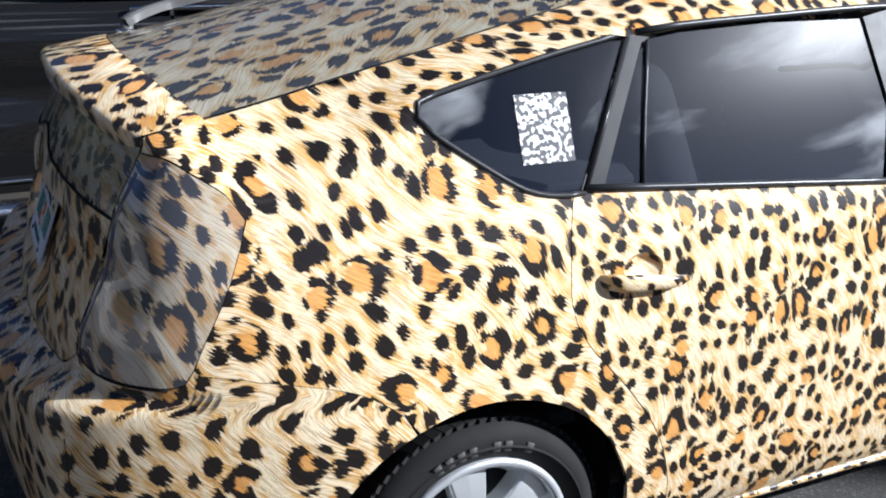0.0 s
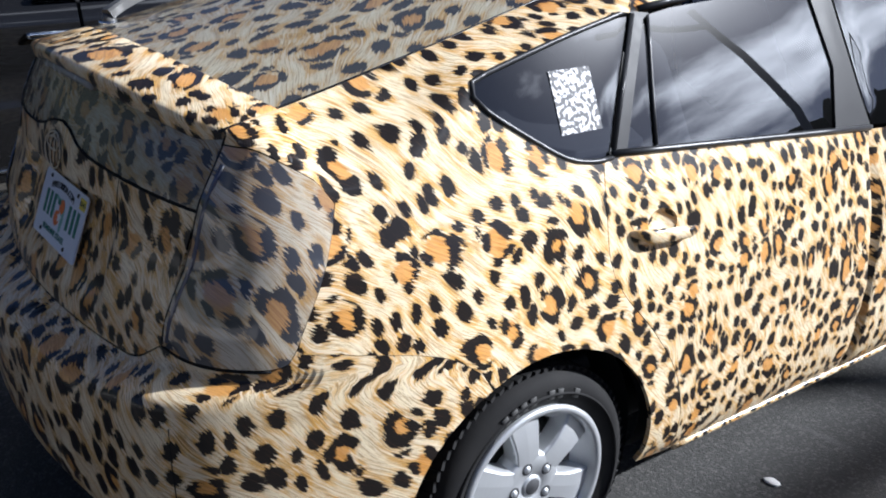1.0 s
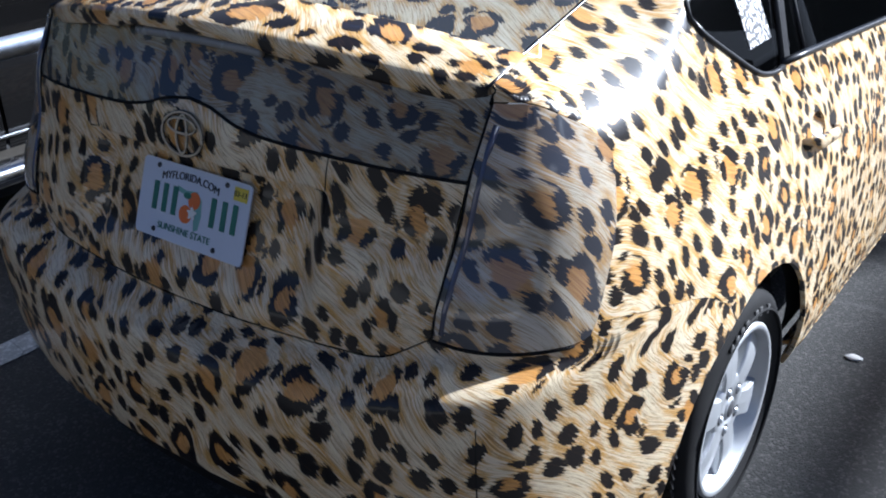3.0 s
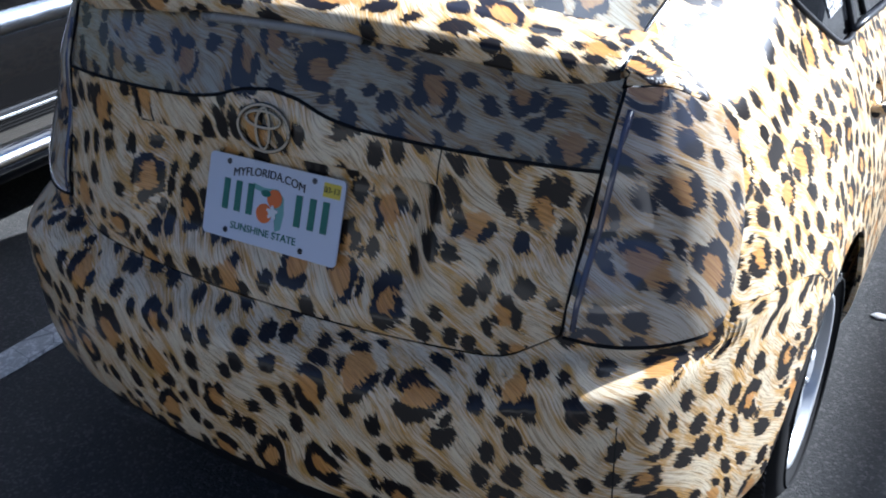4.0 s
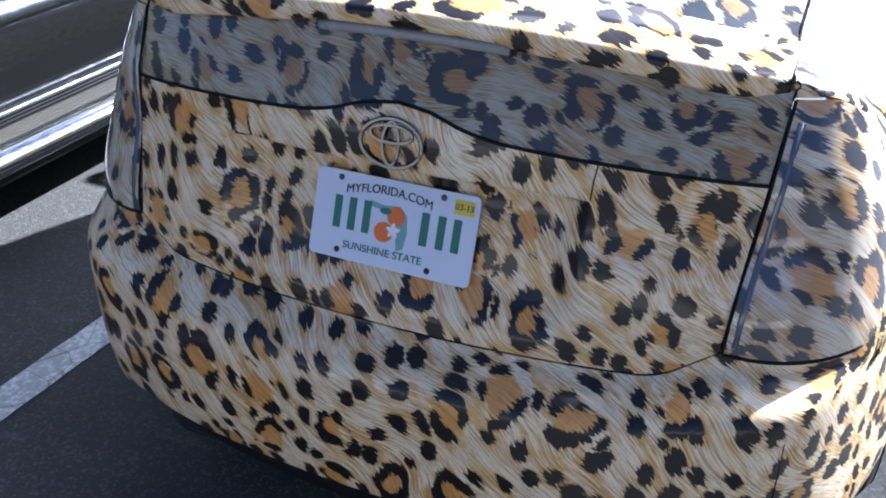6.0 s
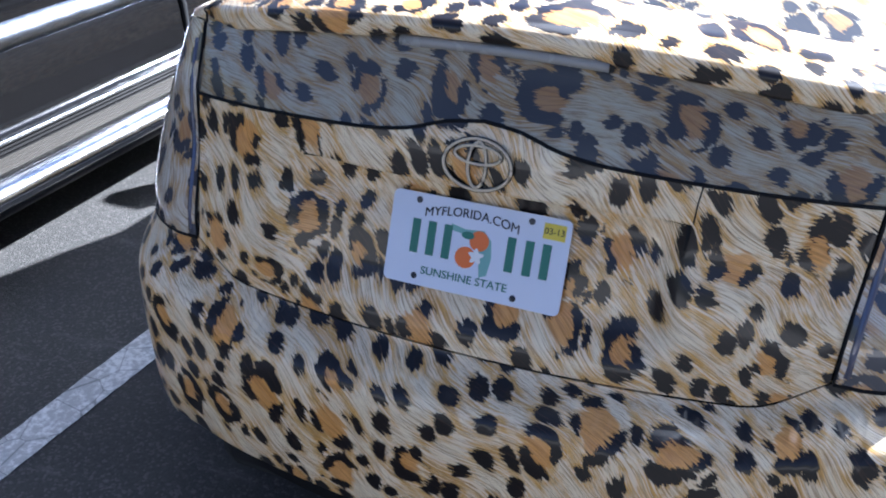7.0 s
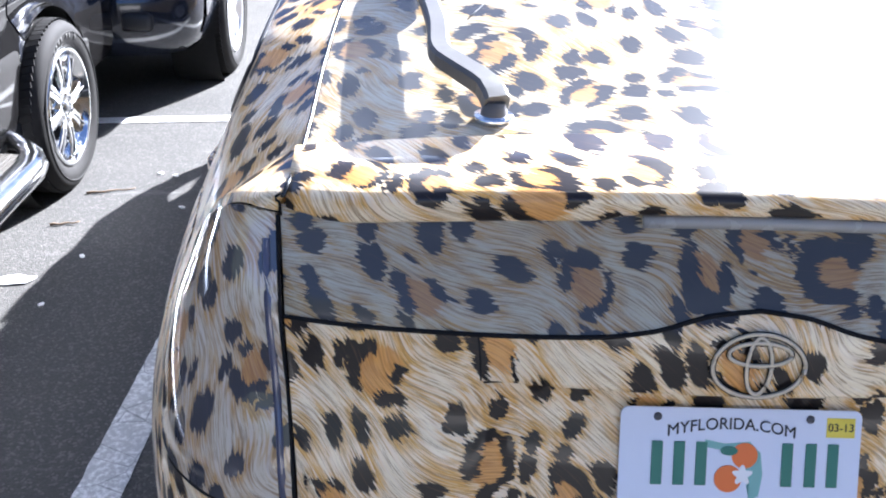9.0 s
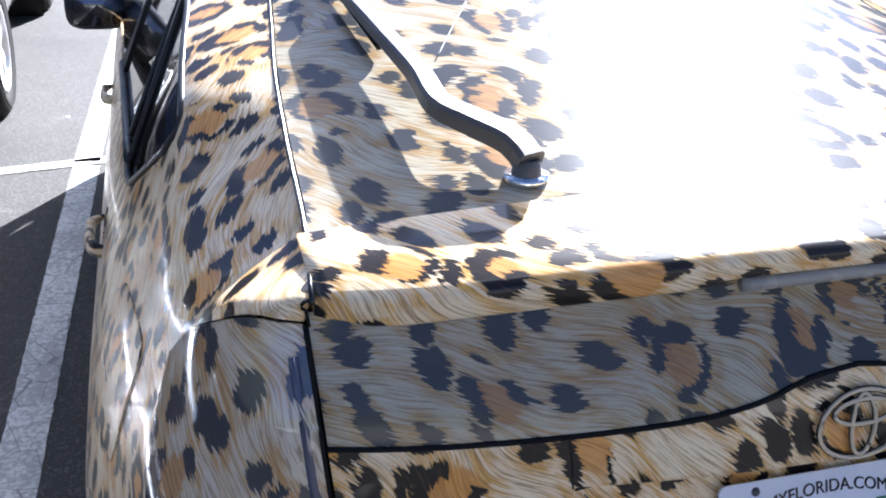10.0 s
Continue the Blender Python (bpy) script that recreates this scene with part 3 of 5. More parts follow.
def grow(loop, d):
    """Moves a closed outline outwards by d."""
    n = len(loop)
    area = sum(loop[i - 1][0] * loop[i][1] - loop[i][0] * loop[i - 1][1] for i in range(n))
    s = 1 if area > 0 else -1
    out = []
    for i in range(n):
        a, b, c = Vector(loop[i - 1]), Vector(loop[i]), Vector(loop[(i + 1) % n])
        t = (c - a).normalized()
        out.append(b + Vector((t.y, -t.x)) * d * s)
    return out


def build_car():
    car = thing("hatchback_car", "parked five-door hatchback wrapped all over in leopard print vinyl", "car")
    g = 0.0016
    for s in (1, -1):
        fl = (lambda o: o) if s == 1 else mirror
        shade = 0 if s == 1 else 3.85
        # tail lamp
        lamp = smooth_line(LAMP_TOP, 0.04)[:-1] + smooth_line(LAMP_OUT, 0.03)[:-1] + smooth_line(LAMP_LOW, 0.04)[:-1] + smooth_line([(0.915, 0.730), (0.925, 0.83), (0.948, 0.97), (0.962, 1.109)], 0.04)[:-1]
        lamp_ob = panel("tail_lamp", fl(grow(lamp, -0.0025)), WRAP_LAMP, car, lift=0.003, label="tail lamp under glossy greyed leopard film", wrap=(shade + 0.3, 0.2, 0.95, 6), cell=(0.03, 0.015))
        seam_rod("lamp_seal", [(s * p[0], p[1]) for p in smooth_line([(0.915, 0.73), (0.925, 0.83), (0.948, 0.97), (0.960, 1.105)], 0.03)], 0.0027, BLACK, lamp_ob, lift=0.001)
        seam_rod("lamp_foot_seal", [(s * p[0], p[1] - 0.002) for p in smooth_line(LAMP_LOW, 0.04)[3:]], 0.0036, BLACK, lamp_ob, lift=0.0, label="thick dark seal under the lamp")
        seam_rod("lamp_border", [(s * (p[0] + 0.022), p[1]) for p in smooth_line([(0.918, 0.742), (0.927, 0.83), (0.950, 0.97), (0.962, 1.075)], 0.03)], 0.0062, LENS, lamp_ob, lift=0.0005, label="clear bluish border of the lamp lens")
        seam_rod("spoiler_joint", [(s * 0.954, z) for z in (1.105, 1.13, 1.16, 1.20, 1.25)], 0.0019, BLACK, lamp_ob, lift=0.0)
        # quarter panel with the roof rail
        win = smooth_line(QWIN_LOW, 0.02)[:-1] + smooth_line(QWIN_TOP, 0.03)
        q = smooth_line(BUMP_LINE, 0.03)[::-1] + smooth_line(LAMP_OUT, 0.03)[::-1][1:] + smooth_line(LAMP_TOP, 0.04)[::-1][1:]
        q += [Vector((0.956, 1.119)), Vector((0.956, 1.120 + LIFT)), Vector((1.1, belt_of(1.1) + LIFT))]
        rail_y = [0.32 + 0.06 * i for i in range(45)]
        q += [Vector((1.3, belt_of(1.3) + LIFT)), Vector((1.7, belt_of(1.7) + LIFT))] + [Vector((Y(y), belt_of(Y(y)) + LIFT)) for y in rail_y if y > 0.45]
        door_top = [(4.50, 1.20), (4.20, 1.27), (3.85, 1.312), (3.54, 1.318), (3.20, 1.308), (2.95, 1.296), (2.845, 1.287)]
        q += smooth_line(door_top, 0.05) + [Vector((2.76, 1.145)), Vector((2.675, 1.003))] + smooth_line(DOOR_EDGE, 0.03)
        q += arc(AXLE_Y, HUB_Z - 0.01, ARCH, -12, 115)
        panel("quarter_panel", fl(grow(q, -0.0007)), WRAP, car, holes=[fl(grow(win, 0.012))],
              extra=[(s * x, belt_of(x) + h) for x in [0.975 + 0.05 * i for i in range(24)] for h in (0.002, 0.02, 0.045, 0.07, 0.095, 0.12, 0.138)], label="leopard-wrapped rear quarter panel and roof rail", wrap=(shade, 0, 1.12, 0))
        glass = panel("quarter_window", fl(win), TINT, car, lift=-0.004, edge=0.004, label="dark tinted quarter window", cell=(0.05, 0.05))
        rod = [(s * p[0], p[1]) for p in grow(win, 0.006)]
        seam_rod("window_seal", rod + rod[:1], 0.0058, SATIN, glass, lift=0.001)
        # rear door
        lowd = smooth_line(DOOR_EDGE, 0.03)
        door = lowd + [Vector((3.60, 0.20)), Vector((3.60, 0.5)), Vector((3.595, 0.93))] + [Vector((x, 1.003 - 0.075 * (x - 2.68))) for x in (3.4, 3.2, 3.0, 2.8, 2.68)]
        pocket = [Vector((2.772 + 0.047 * math.cos(t), 0.845 + 0.030 * math.sin(t))) for t in [2 * math.pi * i / 40 for i in range(40)]]
        rd = panel("rear_door", fl(grow(door, -g)), WRAP, car, holes=[fl(pocket)], label="leopard-wrapped rear door, closed", wrap=(shade + 5, 2, 1.36, 14))
        door_handle(rd, s, 2.797, 0.845, 2.665, 2.880, shade)
        dw = [Vector((x, 1.012 - 0.075 * (x - 2.68))) for x in (2.80, 3.0, 3.2, 3.45)] + [Vector((3.50, 1.10)), Vector((3.47, 1.298))] + [Vector((3.2, 1.298)), Vector((2.95, 1.286)), Vector((2.872, 1.276)), Vector((2.83, 1.14))]
        dg = panel("rear_door_window", fl(dw), TINT, car, lift=-0.003, edge=0.004, label="dark tinted door window", cell=(0.06, 0.06))
        # black frame round the glass: divider, pillar, belt strip
        div = [Vector(p) for p in ((2.664, 1.006), (2.704, 1.006), (2.779, 1.145), (2.850, 1.268), (2.874, 1.278), (2.826, 1.285), (2.745, 1.15))]
        panel("window_divider", fl(div), FRAME, dg, lift=0.002, edge=0.01, cell=(0.05, 0.05), label="satin black window frame bar")
        small = [Vector(p) for p in ((2.706, 1.008), (2.796, 1.004), (2.829, 1.14), (2.862, 1.262), (2.848, 1.258), (2.781, 1.145))]
        panel("fixed_pane", fl(small), TINT, dg, lift=-0.003, edge=0.004, label="narrow fixed corner pane, dark tinted", cell=(0.05, 0.05))
        seam_rod("pane_bar", [(s * x, z) for x, z in ((2.798, 1.006), (2.815, 1.08), (2.830, 1.14), (2.850, 1.21), (2.868, 1.275))], 0.0045, SATIN, dg, lift=0.0)
        bp = [Vector(p) for p in ((3.452, 0.955), (3.60, 0.945), (3.56, 1.315), (3.472, 1.30), (3.50, 1.1))]
        panel("centre_pillar", fl(bp), FRAME, car, lift=0.003, edge=0.01, cell=(0.05, 0.05), label="satin black door pillar")
        seam_rod("belt_strip", [(s * x, 1.006 - 0.075 * (x - 2.68)) for x in (2.66, 2.8, 3.0, 3.2, 3.4, 3.6)], 0.008, SATIN, car, lift=0.003)
        seam_rod("frame_strip", [(s * p[0], p[1]) for p in smooth_line([(2.846, 1.29), (2.95, 1.30), (3.2, 1.311), (3.54, 1.322), (3.85, 1.315), (4.2, 1.272)], 0.06)], 0.008, SATIN, car, lift=0.0)
        # front door
        fd = [Vector((3.60, 0.20)), Vector((4.70, 0.20)), Vector((4.74, 0.6)), Vector((4.72, 0.86))] + [Vector((x, 0.934 - 0.06 * (x - 3.6))) for x in (4.5, 4.2, 3.9, 3.6)]
        pocket = [Vector((3.822 + 0.047 * math.cos(t), 0.815 + 0.030 * math.sin(t))) for t in [2 * math.pi * i / 40 for i in range(40)]]
        fdo = panel("front_door", fl(grow(fd, -g)), WRAP, car, holes=[fl(pocket)], label="leopard-wrapped front door, closed", wrap=(shade + 9, 4, 1.36, 14))
        door_handle(fdo, s, 3.847, 0.815, 3.715, 3.930, shade)
        fw = [Vector((x, 0.944 - 0.06 * (x - 3.6))) for x in (3.62, 3.9, 4.2, 4.6)] + [Vector((4.55, 1.0)), Vector((4.35, 1.16)), Vector((4.15, 1.262)), Vector((3.85, 1.304)), Vector((3.58, 1.308))]
        fwin = panel("front_door_window", fl(fw), TINT, car, lift=-0.003, edge=0.004, label="dark tinted door window", cell=(0.06, 0.06))
        # front wing with its arch
        fwing = [Vector((4.70, 0.20))] + arc(FRONT_Y, HUB_Z - 0.01, ARCH, 196, -16)[1:] + [Vector((5.60, 0.24)), Vector((5.60, 0.70))]
        fwing += [Vector((Y(y), belt_of(Y(y)) + LIFT)) for y in (3.98, 3.8, 3.6, 3.45)] + [Vector((Y(3.35), belt_of(Y(3.35)))), Vector((4.72, 0.90)), Vector((4.74, 0.6))]
        panel("front_wing", fl(grow(fwing, -g)), WRAP, car, wrap=(shade + 12, 1, 1.2, 0), cell=(0.05, 0.05))
        nose = [Vector((5.60, 0.24)), Vector((6.02, 0.24)), Vector((6.06, 0.45)), Vector((6.045, 0.60)), Vector((5.90, 0.70)), Vector((5.60, 0.74))]
        panel("front_bumper", fl(grow(nose, -g)), WRAP, car, wrap=(shade + 15, 1, 1.0, 0), cell=(0.04, 0.05))
        # sill with its dotted white edge
        sill = [Vector((2.90, 0.195)), Vector((4.68, 0.195)), Vector((4.68, 0.182)), Vector((2.90, 0.182))]
        panel("sill", fl(sill), WRAP, car, wrap=(shade + 2, 7, 1.4, 0), cell=(0.05, 0.01))
    # tailgate
    low = smooth_line(LID_LOW, 0.03)
    top = smooth_line(LID_TOP, 0.03)
    side = [Vector((0.922, 0.83)), Vector((0.943, 0.97))]
    right = low + side + top[::-1]
    lid = right + [Vector((-p[0], p[1])) for p in reversed(right[1:-1])]
    lid_ob = panel("tailgate", grow(lid, -0.0028), WRAP, car, wrap=(20.3, 0.4, 1.06, 0), label="leopard-wrapped tailgate lid, shut", cell=(0.035, 0.02),
                   extra=[(x / XR, z) for z in (0.926, 0.931, 0.936, 0.941, 0.946) for x in [-0.56 + 0.02 * i for i in range(57)]] + [(s * x / XR, 0.70 + 0.015 * j) for s in (1, -1) for x in (0.28, 0.295, 0.31, 0.325, 0.340) for j in range(15)])
    strip_r = top + [Vector((0.953, 1.06)), Vector((0.957, 1.120))] + [Vector((x, z)) for x, z in ((0.85, 1.128), (0.7, 1.140), (0.4, 1.155), (0.1, 1.16))]
    strip = strip_r + [Vector((-p[0], p[1])) for p in reversed(strip_r)]
    strip = [p for i, p in enumerate(strip) if (Vector(p) - Vector(strip[i - 1])).length > 1e-5]
    panel("lower_rear_window", grow(strip, -g), WRAP_GLASS, car, lift=-0.002, wrap=(24.1, 0.7, 1.12, -24), label="upright rear window under leopard film", cell=(0.035, 0.02))
    line = [(-p[0], p[1]) for p in reversed(top)] + [(p[0], p[1]) for p in top[1:]]
    seam_rod("lid_seal", line, 0.0030, BLACK, lid_ob, lift=-0.0005, label="thin black seal over the lid")
    # rear bumper
    bl = smooth_line(LID_LOW, 0.03) + smooth_line(LAMP_LOW, 0.04)[::-1][1:] + smooth_line(BUMP_LINE, 0.03)[1:] + arc(AXLE_Y, HUB_Z - 0.01, ARCH, 116, 188, 16)
    bl += smooth_line([(2.02, 0.25), (1.80, 0.285), (1.50, 0.318), (1.0, 0.332), (0.5, 0.345), (0.0, 0.352)], 0.05)
    bump = bl + [Vector((-p[0], p[1])) for p in reversed(bl[1:-1])]
    panel("rear_bumper", grow(bump, -0.0007), WRAP, car, wrap=(28.0, 0.1, 1.0, 0), label="leopard-wrapped rear bumper", cell=(0.035, 0.014),
          extra=[(x / XR, z + 0.040 * ease(abs(x), 0.40, 0.62)) for z in (0.605, 0.612, 0.619, 0.625, 0.630, 0.635, 0.640, 0.645, 0.650, 0.655, 0.660) for x in [-0.615 + 0.0205 * i for i in range(61)]]
          + [(s * (1.03 + 0.018 * i), z + 0.040) for s in (1, -1) for z in (0.595, 0.60, 0.605, 0.61, 0.615, 0.62, 0.625, 0.63, 0.635, 0.64, 0.645, 0.65, 0.655, 0.660, 0.665, 0.67) for i in range(39)])
    # hatch glass, spoiler, roof
    def hatch_row(y0, k, y1):
        loop = []
        for i in range(25):
            x = -0.578 + 1.156 * i / 24
            loop.append(Vector((x, y0 + k * x * x)))
        return loop
    glass_low = hatch_row(0.345, 0.23, 0)
    edge_r = [Vector((pchip(SEAM, y) - 0.004, y)) for y in [0.45 + 0.06 * i for i in range(17)]]
    hg = glass_low + edge_r + [Vector((x, 1.46 + 0.06 * (0.5 - abs(x)))) for x in (0.3, 0.1, -0.1, -0.3)] + [Vector((-p.x, p.y)) for p in reversed(edge_r)]
    panel("hatch_window", hg, WRAP_GLASS, car, mapper=top_skin, wrap=(33.0, 0, 0.92, 0), label="sloping rear hatch window under leopard film", cell=(0.04, 0.04))
    roof_edge = [Vector((pchip(SEAM, y) - 0.004, y)) for y in [1.44 + 0.1 * i for i in range(12)]]
    rf = [Vector((x, 1.463 + 0.06 * (0.5 - abs(x)))) for x in (-0.3, -0.1, 0.1, 0.3)] + roof_edge + [Vector((x, 2.57)) for x in (0.3, 0, -0.3)] + [Vector((-p.x, p.y)) for p in reversed(roof_edge)]
    panel("roof", rf, WRAP, car, mapper=top_skin, wrap=(37.0, 0, 1.0, 0), label="leopard-wrapped roof", cell=(0.08, 0.08))
    ws = [Vector((x, 2.58)) for x in (-0.5, -0.25, 0, 0.25, 0.5)] + [Vector((0.545, 3.0)), Vector((0.60, 3.30)), Vector((0.3, 3.37)), Vector((0, 3.38)), Vector((-0.3, 3.37)), Vector((-0.60, 3.30)), Vector((-0.545, 3.0))]
    panel("windscreen", ws, TINT, car, mapper=top_skin, cell=(0.1, 0.1), label="dark tinted windscreen")
    hood = [Vector((x, y)) for x, y in ((-0.60, 3.32), (-0.3, 3.39), (0, 3.40), (0.3, 3.39), (0.60, 3.32), (0.62, 3.7), (0.62, 4.0), (0.55, 4.2), (0.4, 4.35), (0, 4.43), (-0.4, 4.35), (-0.55, 4.2), (-0.62, 4.0), (-0.62, 3.7))]
    panel("bonnet", hood, WRAP, car, mapper=top_skin, cell=(0.08, 0.08), wrap=(41, 0, 1.0, 0))
    for s in (1, -1):
        line = [(s * (pchip(SEAM, y) + 0.001), y) for y in [0.304 + 0.03 * i for i in range(38)]]
        seam_rod("hatch_seal", line, 0.0030, SEAL, car, mapper=top_skin, lift=-0.0012, n=10)
    # thin dark wire line across the hatch glass
    seam_rod("film_seam", [(-0.345 + 0.095 * i / 8, 0.715 + 0.165 * i / 8) for i in range(9)], 0.0010, WIPER, car, mapper=top_skin, lift=0.0005)
    spoiler(car)
    return car, lid_ob


def wrap_tube(points, radius, n=8, squash=1.0):
    """A rod with print coordinates along it."""
    bm = tube(points, radius, n)
    uv = bm.loops.layers.uv.new("wrap")
    for f in bm.faces:
        for lo in f.loops:
            c = lo.vert.co
            lo[uv].uv = (c.y * 1.5, (c.z + abs(c.x)) * 1.5)
    return bm


def door_handle(door, s, a, z, a0, a1, shade):
    """A finger bowl sunk into the door with a pull bar across it."""
    bm = bmesh.new()
    uv = bm.loops.layers.uv.new("wrap")
    rings = []
    for k in range(7):
        f = k / 6
        ring = []
        for i in range(40):
            t = 2 * math.pi * i / 40
            p = skin((s * (a - 0.025 + 0.049 * f * math.cos(t)), z + 0.032 * f * math.sin(t)))
            p.x -= s * (0.017 * (1 - f**2.5) + 0.001)
            ring.append(bm.verts.new(p))
        rings.append(ring)
    for r, q in zip(rings[1:], rings[2:]):
        for i in range(40):
            bm.faces.new((r[i], r[(i + 1) % 40], q[(i + 1) % 40], q[i]))
    bm.faces.new(rings[1])
    for v in rings[0]:
        bm.verts.remove(v)
    bmesh.ops.recalc_face_normals(bm, faces=bm.faces)
    for f in bm.faces:
        for lo in f.loops:
            lo[uv].uv = (lo.vert.co.y * 1.5 + shade, lo.vert.co.z * 1.5 + 2)
    part("handle_bowl", bm, WRAP, door)
    bm = bmesh.new()
    uv = bm.loops.layers.uv.new("wrap")
    rings = []
    for k in range(25):
        f = k / 24
        b = skin((s * (a0 + (a1 - a0) * f), z - 0.011 - 0.020 * f))
        out = 0.036 * min(1.0, (4 * f * (1 - f)) ** 0.45 * 1.15) - 0.004
        h = pchip([(0, 0.006), (0.06, 0.016), (0.25, 0.018), (0.75, 0.014), (1, 0.004)], f)
        ring = []
        for i in range(12):
            t = 2 * math.pi * i / 12
            ring.append(bm.verts.new(b + Vector((s * (out - 0.008 + 0.009 * math.cos(t)), 0, h * math.sin(t)))))
        rings.append(ring)
    for r, q in zip(rings, rings[1:]):
        for i in range(12):
            bm.faces.new((r[i], r[(i + 1) % 12], q[(i + 1) % 12], q[i]))
    bm.faces.new(rings[0])
    bm.faces.new(rings[-1])
    bmesh.ops.recalc_face_normals(bm, faces=bm.faces)
    for f in bm.faces:
        for lo in f.loops:
            lo[uv].uv = (lo.vert.co.y * 1.5 + shade, lo.vert.co.z * 1.5 + 2)
    part("handle", bm, WRAP, door, "leopard-wrapped pull handle")


def small_parts(car, lid_ob):
    """Badge, seams, fuel flap, mirrors, wiper, sill edges."""
    for s in (1, -1):
        pts = [skin((s * x, 0.203)) for x in [2.9 + 0.06 * i for i in range(30)]]
        part("sill_edge", wrap_tube(pts, 0.010), WRAP, car, "wrapped rounded sill edge")
        rod = [(s * p[0], p[1]) for p in smooth_line([(0.545, 1.004), (0.538, 0.970), (0.535, 0.940)], 0.02)]
        seam_rod("garnish_joint", rod, 0.0013, GAP, lid_ob, lift=0.0)
        arm = tube([skin((s * 4.38, 0.88)), skin((s * 4.38, 0.90)) + Vector((s * 0.05, 0.0, 0.0))], 0.020, 8)
        mir = part("door_mirror", arm, BLACK, car, "dark door mirror")
        bm = bmesh.new()
        bmesh.ops.create_uvsphere(bm, u_segments=20, v_segments=12, radius=1.0)
        for v in bm.verts:
            c = v.co
            c.x, c.y, c.z = (abs(c.x) ** 0.6) * (1 if c.x > 0 else -1), (abs(c.y) ** 0.8) * (1 if c.y > 0 else -1), (abs(c.z) ** 0.55) * (1 if c.z > 0 else -1)
        bmesh.ops.transform(bm, matrix=Matrix.Translation((s * 0.890, 2.84, 0.905)) @ Matrix.Diagonal((0.105, 0.055, 0.068, 1)), verts=bm.verts)
        part("mirror_shell", bm, SATIN, mir, "dark rounded mirror housing")
        part("mirror_glass", box(s * 0.890, 2.789, 0.905, 0.16, 0.006, 0.095, 0.002, 1), DIM_MIRROR, mir, "dim mirror glass")
    edge = [(x / XR, 0.9365) for x in [-0.328 + 0.016 * i for i in range(42)]]
    seam_rod("recess_edge", edge, 0.0013, GAP, lid_ob, lift=0.0)
    seam_rod("recess_notch", [(0.326 / XR, 0.936), (0.325 / XR, 0.915), (0.323 / XR, 0.895)], 0.0035, GAP, lid_ob, lift=-0.001)
    flap = [Vector((2.085, 0.83)), Vector((2.09, 0.80)), Vector((2.28, 0.795)), Vector((2.31, 0.82)), Vector((2.315, 0.93)), Vector((2.29, 0.958)), Vector((2.16, 0.965)), Vector((2.10, 0.945))]
    panel("fuel_flap", mirror(smooth_line(flap, 0.02, closed=True)), WRAP, car, lift=0.0022, edge=0.003, wrap=(3.85, 0, 1.05, 0), label="round-cornered fuel filler flap")
    seam_rod("wrap_joint", [(1.30, 0.70), (1.288, 0.62), (1.285, 0.54), (1.28, 0.46), (1.275, 0.38)], 0.0014, GAP, car, lift=0.0)
    # badge: plain oval rings
    for k, (rx, rz, dz) in enumerate(((0.056, 0.040, 0.0), (0.038, 0.014, 0.016), (0.015, 0.036, 0.0))):
        pts = [seat(shell(0, 0.985 + dz + rz * math.sin(t))) + Vector((rx * math.cos(t), -0.006 + 0.22 * (rx * math.cos(t)) ** 2, 0)) for t in [2 * math.pi * i / 36 for i in range(37)]]
        part("badge_ring", wrap_tube(pts, 0.0026, 6), CREAM, lid_ob, "wrapped oval badge")
        for d in (-0.0034, 0.0030):
            mid = sum(pts[:-1], Vector()) / (len(pts) - 1)
            line = [p + (p - mid).normalized() * d + Vector((0, 0.0006, 0)) for p in pts]
            part("badge_edge", tube(line, 0.0008, 6), GAP, lid_ob)


def wiper():
    w = thing("rear_wiper", "black rear wiper arm resting on the hatch window", "wiper")
    def on(x, y, h):
        p = top_skin((x, y - 0.018))
        return Vector((x, p.y, p.z + h))
    part("pivot", tube([on(-0.316, 0.434, -0.01), on(-0.316, 0.434, 0.008), on(-0.316, 0.436, 0.020)], 0.020, 16, 0.015), WIPER, w)
    part("pivot_ring", tube([on(-0.316, 0.434, -0.004), on(-0.316, 0.434, 0.005)], 0.026, 20), CHROME, w, "bright ring round the spindle")
    pts = smooth_line([on(-0.313, 0.430, 0.022), on(-0.325, 0.462, 0.033), on(-0.362, 0.510, 0.040), on(-0.388, 0.555, 0.042), on(-0.392, 0.64, 0.040), on(-0.407, 0.75, 0.037), on(-0.425, 0.88, 0.034), on(-0.440, 0.98, 0.028)], 0.015)
    secs = []
    for i, p in enumerate(pts):
        d = (pts[min(i + 1, len(pts) - 1)] - pts[max(i - 1, 0)]).normalized()
        side = d.cross(Vector((0, -0.25, 1))).normalized()
        up = side.cross(d)
        f = i / (len(pts) - 1)
        wide, high = 0.0175 - 0.007 * f, 0.0125 - 0.005 * f
        ring = [(1, -1), (1, 0.55), (0.72, 1), (-0.72, 1), (-1, 0.55), (-1, -1)]
        secs.append([tuple(p + side * wide * a + up * high * b) for a, b in ring])
    part("arm", loft(secs), WIPER, w, "satin dark cranked arm with a flat top", smooth=False)
    pts = [on(-0.412 - 0.040 * t, 0.78 + 0.40 * t, 0.012) for t in [i / 14 for i in range(15)]]
    part("blade", tube(pts, 0.006, 6), BLACK, w)
    part("blade_holder", tube([p + Vector((0, 0, 0.012)) for p in pts[2:12]], 0.007, 6), BLACK, w)
    for i in (3, 10):
        part("bracket", tube([pts[i], pts[i] + Vector((0.0, 0.0, 0.022))], 0.006, 6), WIPER, w)
    return w


